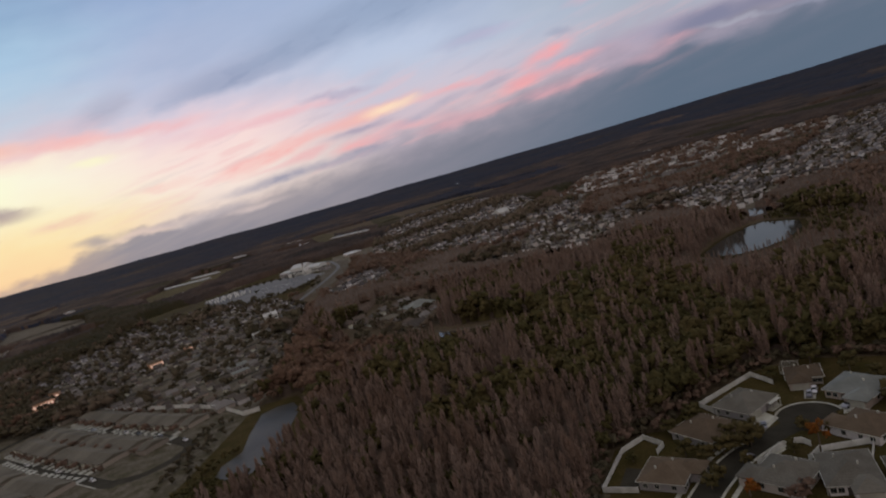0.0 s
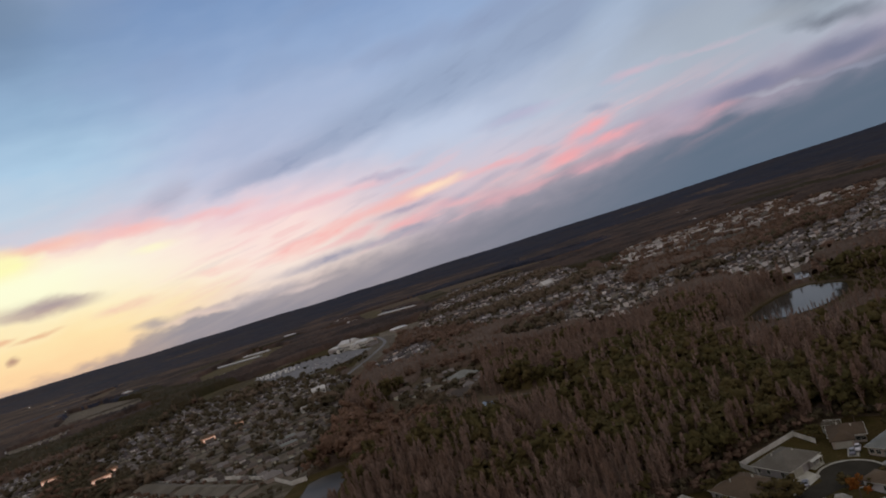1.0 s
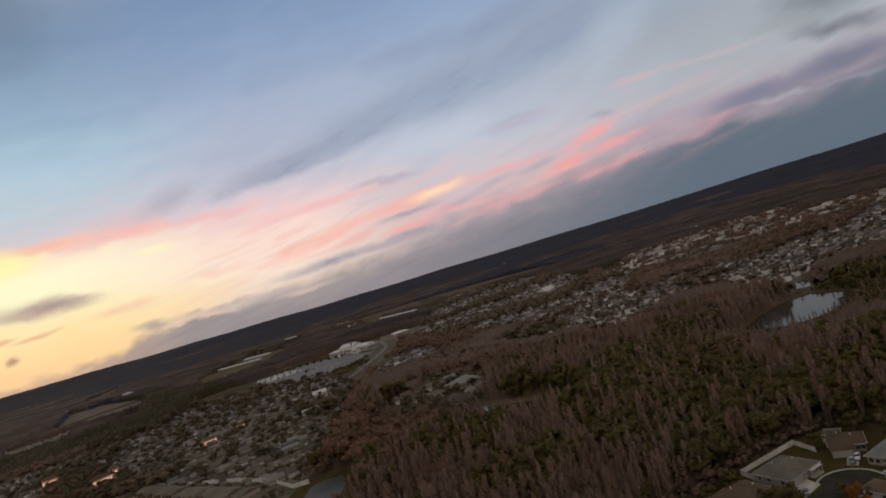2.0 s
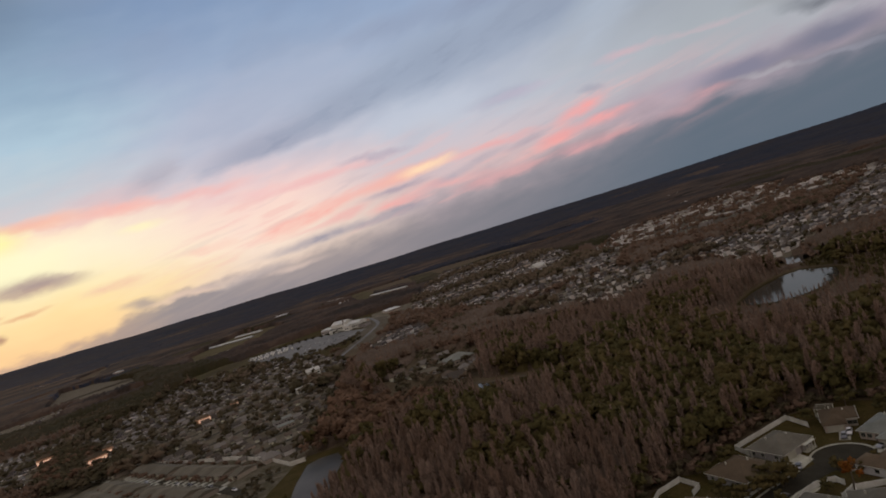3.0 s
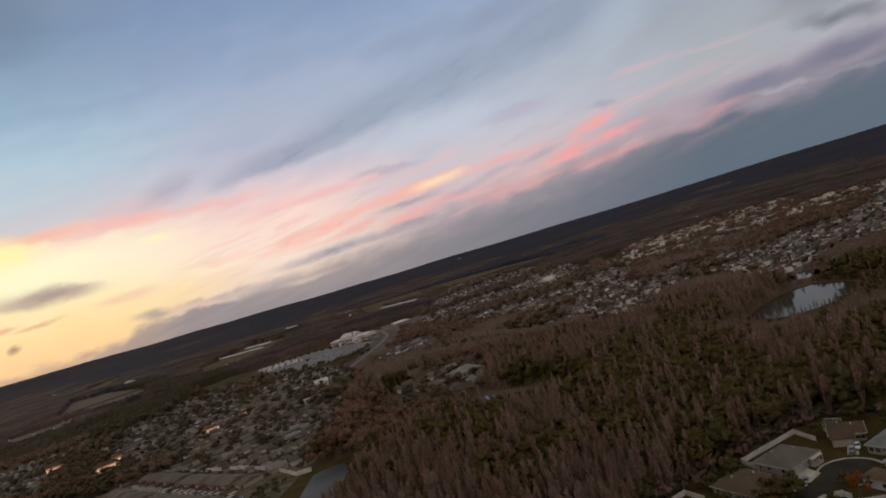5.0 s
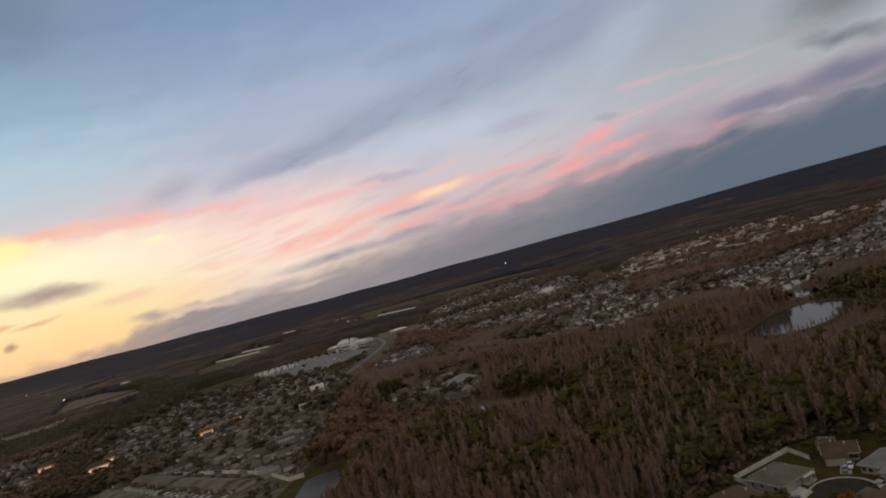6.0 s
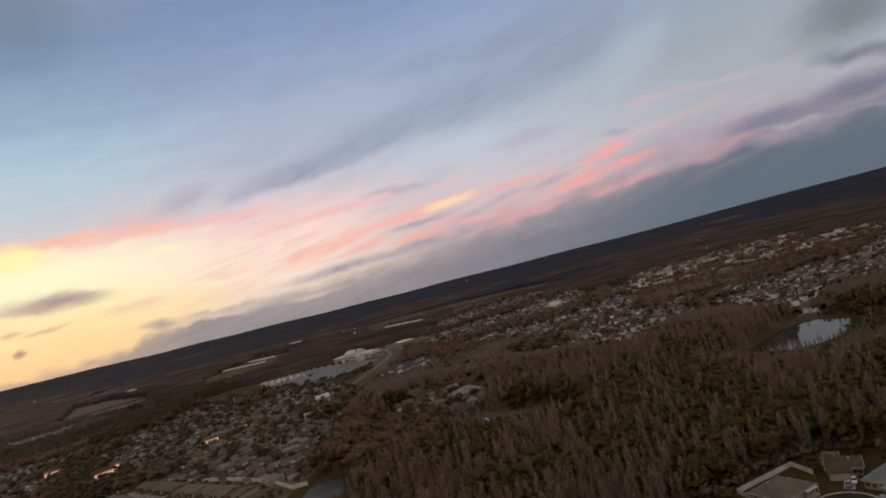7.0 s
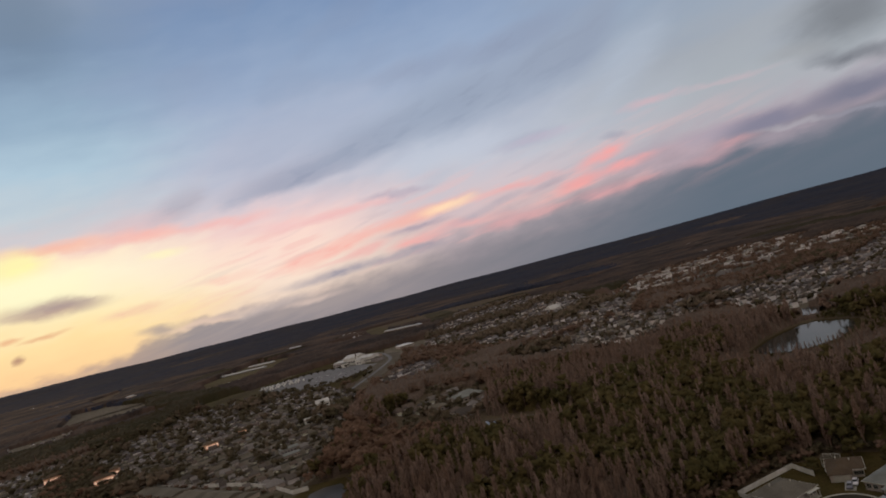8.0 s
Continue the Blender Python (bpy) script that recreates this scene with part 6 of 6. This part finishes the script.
hall(-124, 1184, 20, 28, 34, 4, M_WHITEROOF, M_WALLS, "broad white-roofed store beside the woods", 2, 0.0, 8)
hall(150, 1095, 30, 22, 16, 7, M_WHITEROOF, M_VINYL, "white gabled gymnasium among houses", 6, 0.98, 5)
hall(-14, 517, 25, 22, 17, 4.0, M_ROOF_PALE, M_WALLS, "clubhouse with a broad pale roof in the woods", 4, 0.0, 6)
hall(-40, 500, 20, 18, 9, 3.5, M_ROOF_TAN, M_WALLS, "tan-roofed pavilion beside the clubhouse", 2.2, 0.0, 5)
hall(11, 374, 20, 8, 5, 2.6, M_ROOF_PALE, M_WALLS, "small pale hut by the canal track", 1.5, 0.98, 2, "hut")
# long sheds of the farm
hall(-622, 1710, -20, 150, 14, 2.6, M_WHITEROOF, M_WALLS, "very long white poultry shed", 2.0, 0.98, 20, "shed")
hall(-615, 1852, -27, 100, 14, 2.6, M_WHITEROOF, M_WALLS, "long white shed behind the first", 2.0, 0.98, 16, "shed")
hall(-516, 1358, 35, 26, 14, 5, M_WHITEROOF, M_VINYL, "white farm building on pasture", 3, 0.98, 4, "shed")
for x, y, w, label in ((-430, 2300, 70, "long pale shed in far fields"), (-380, 2180, 50, "pale low shed in far fields"), (-185, 1830, 150, "long pale greenhouse beyond the suburb"), (-350, 1997, 88, "long thin white shed beyond woods"), (-183, 1282, 22, "small white building past the church"), (-660, 2400, 60, "pale farm building in distant fields"), (-1010, 1850, 30, "tall pale building in distant fields"), (-975, 1830, 24, "pale block in distant fields"), (-598, 1173, 56, "low white store behind the tree belt"), (-1610, 2400, 70, "pale warehouse far off in woods"), (520, 2250, 60, "far pale warehouse in woods"), (900, 2400, 70, "far pale roofs in woods"), (640, 1690, 60, "long pale warehouse among trees"), (1010, 1700, 80, "long low pale store")):
    hall(x, y, -40 if w in (150, 88) else -25 + 7 * (w % 5), w, 14 if w > 80 else 16, 3 if w > 80 else 4.5 if "tall" not in label else 9, M_WHITEROOF, M_WALLS, label, 2, 0.0, 5)
# apartment blocks; sunset glow is put into wall colour and added glowing panes
hall(-446, 640, 30, 16, 10, 7.5, M_ROOF_BROWN, M_SUNSETWALL, "apartment block with sunset glow in its wall colour", 2.5, 0.0, 7, "apartments", True)
hall(-351, 564, 42, 18, 9, 6, M_ROOF_BROWN, M_SUNSETWALL, "long building with sunset glow in its walls", 2.0, 0.0, 8, "apartments", True)
hall(-348, 582, 20, 8, 8, 8, M_ROOF_BROWN, M_SUNSETWALL, "small tower house with painted sunset glow", 2.0, 0.0, 2, "apartments", True)
hall(-266, 604, 40, 12, 9, 5, M_ROOF_BROWN, M_SUNSETWALL, "house among trees with painted sunset glow", 2.0, 0.0, 5, "apartments", True)
hall(-246, 637, 40, 6, 8, 5, M_ROOF_BROWN, M_SUNSETWALL, "small house with painted sunset glow", 2.0, 0.0, 2, "apartments", True)


def light_mast(x, y, high, size):
    e = tagged(new("light_mast"), "tall mast with a bright white lamp", "lamp", "distant lamps")
    e.location = (x, y, float(land(x, y)))
    v, f = pole(high, 0.5, 0.25, 6)
    under(new("mast", tri_mesh("mast", v, f, M_BARK)), e)
    bm = bmesh.new()
    bmesh.ops.create_icosphere(bm, subdivisions=1, radius=size, matrix=Matrix.Translation((0, 0, high)))
    part("lamp_head", bm, M_LAMP, e, "glowing white lamp head")


light_mast(246, 2939, 22, 0.85)
light_mast(47, 3900, 22, 0.62)
light_mast(-1729, 2465, 22, 0.6)
light_mast(-1076, 1665, 18, 0.32)

# track beside the canal
road([(-8, 431), (-2, 426), (13, 415), (25, 409), (41, 402), (50, 400)], 1.8, 0.12, M_BARESOIL, "pale sandy track along the canal", "track")
sheet("water", [(-4, 424), (12, 411), (40, 399), (40, 390), (14, 394), (-3, 404)], 0.08, M_WATER, "dark narrow canal under trees", "canal")
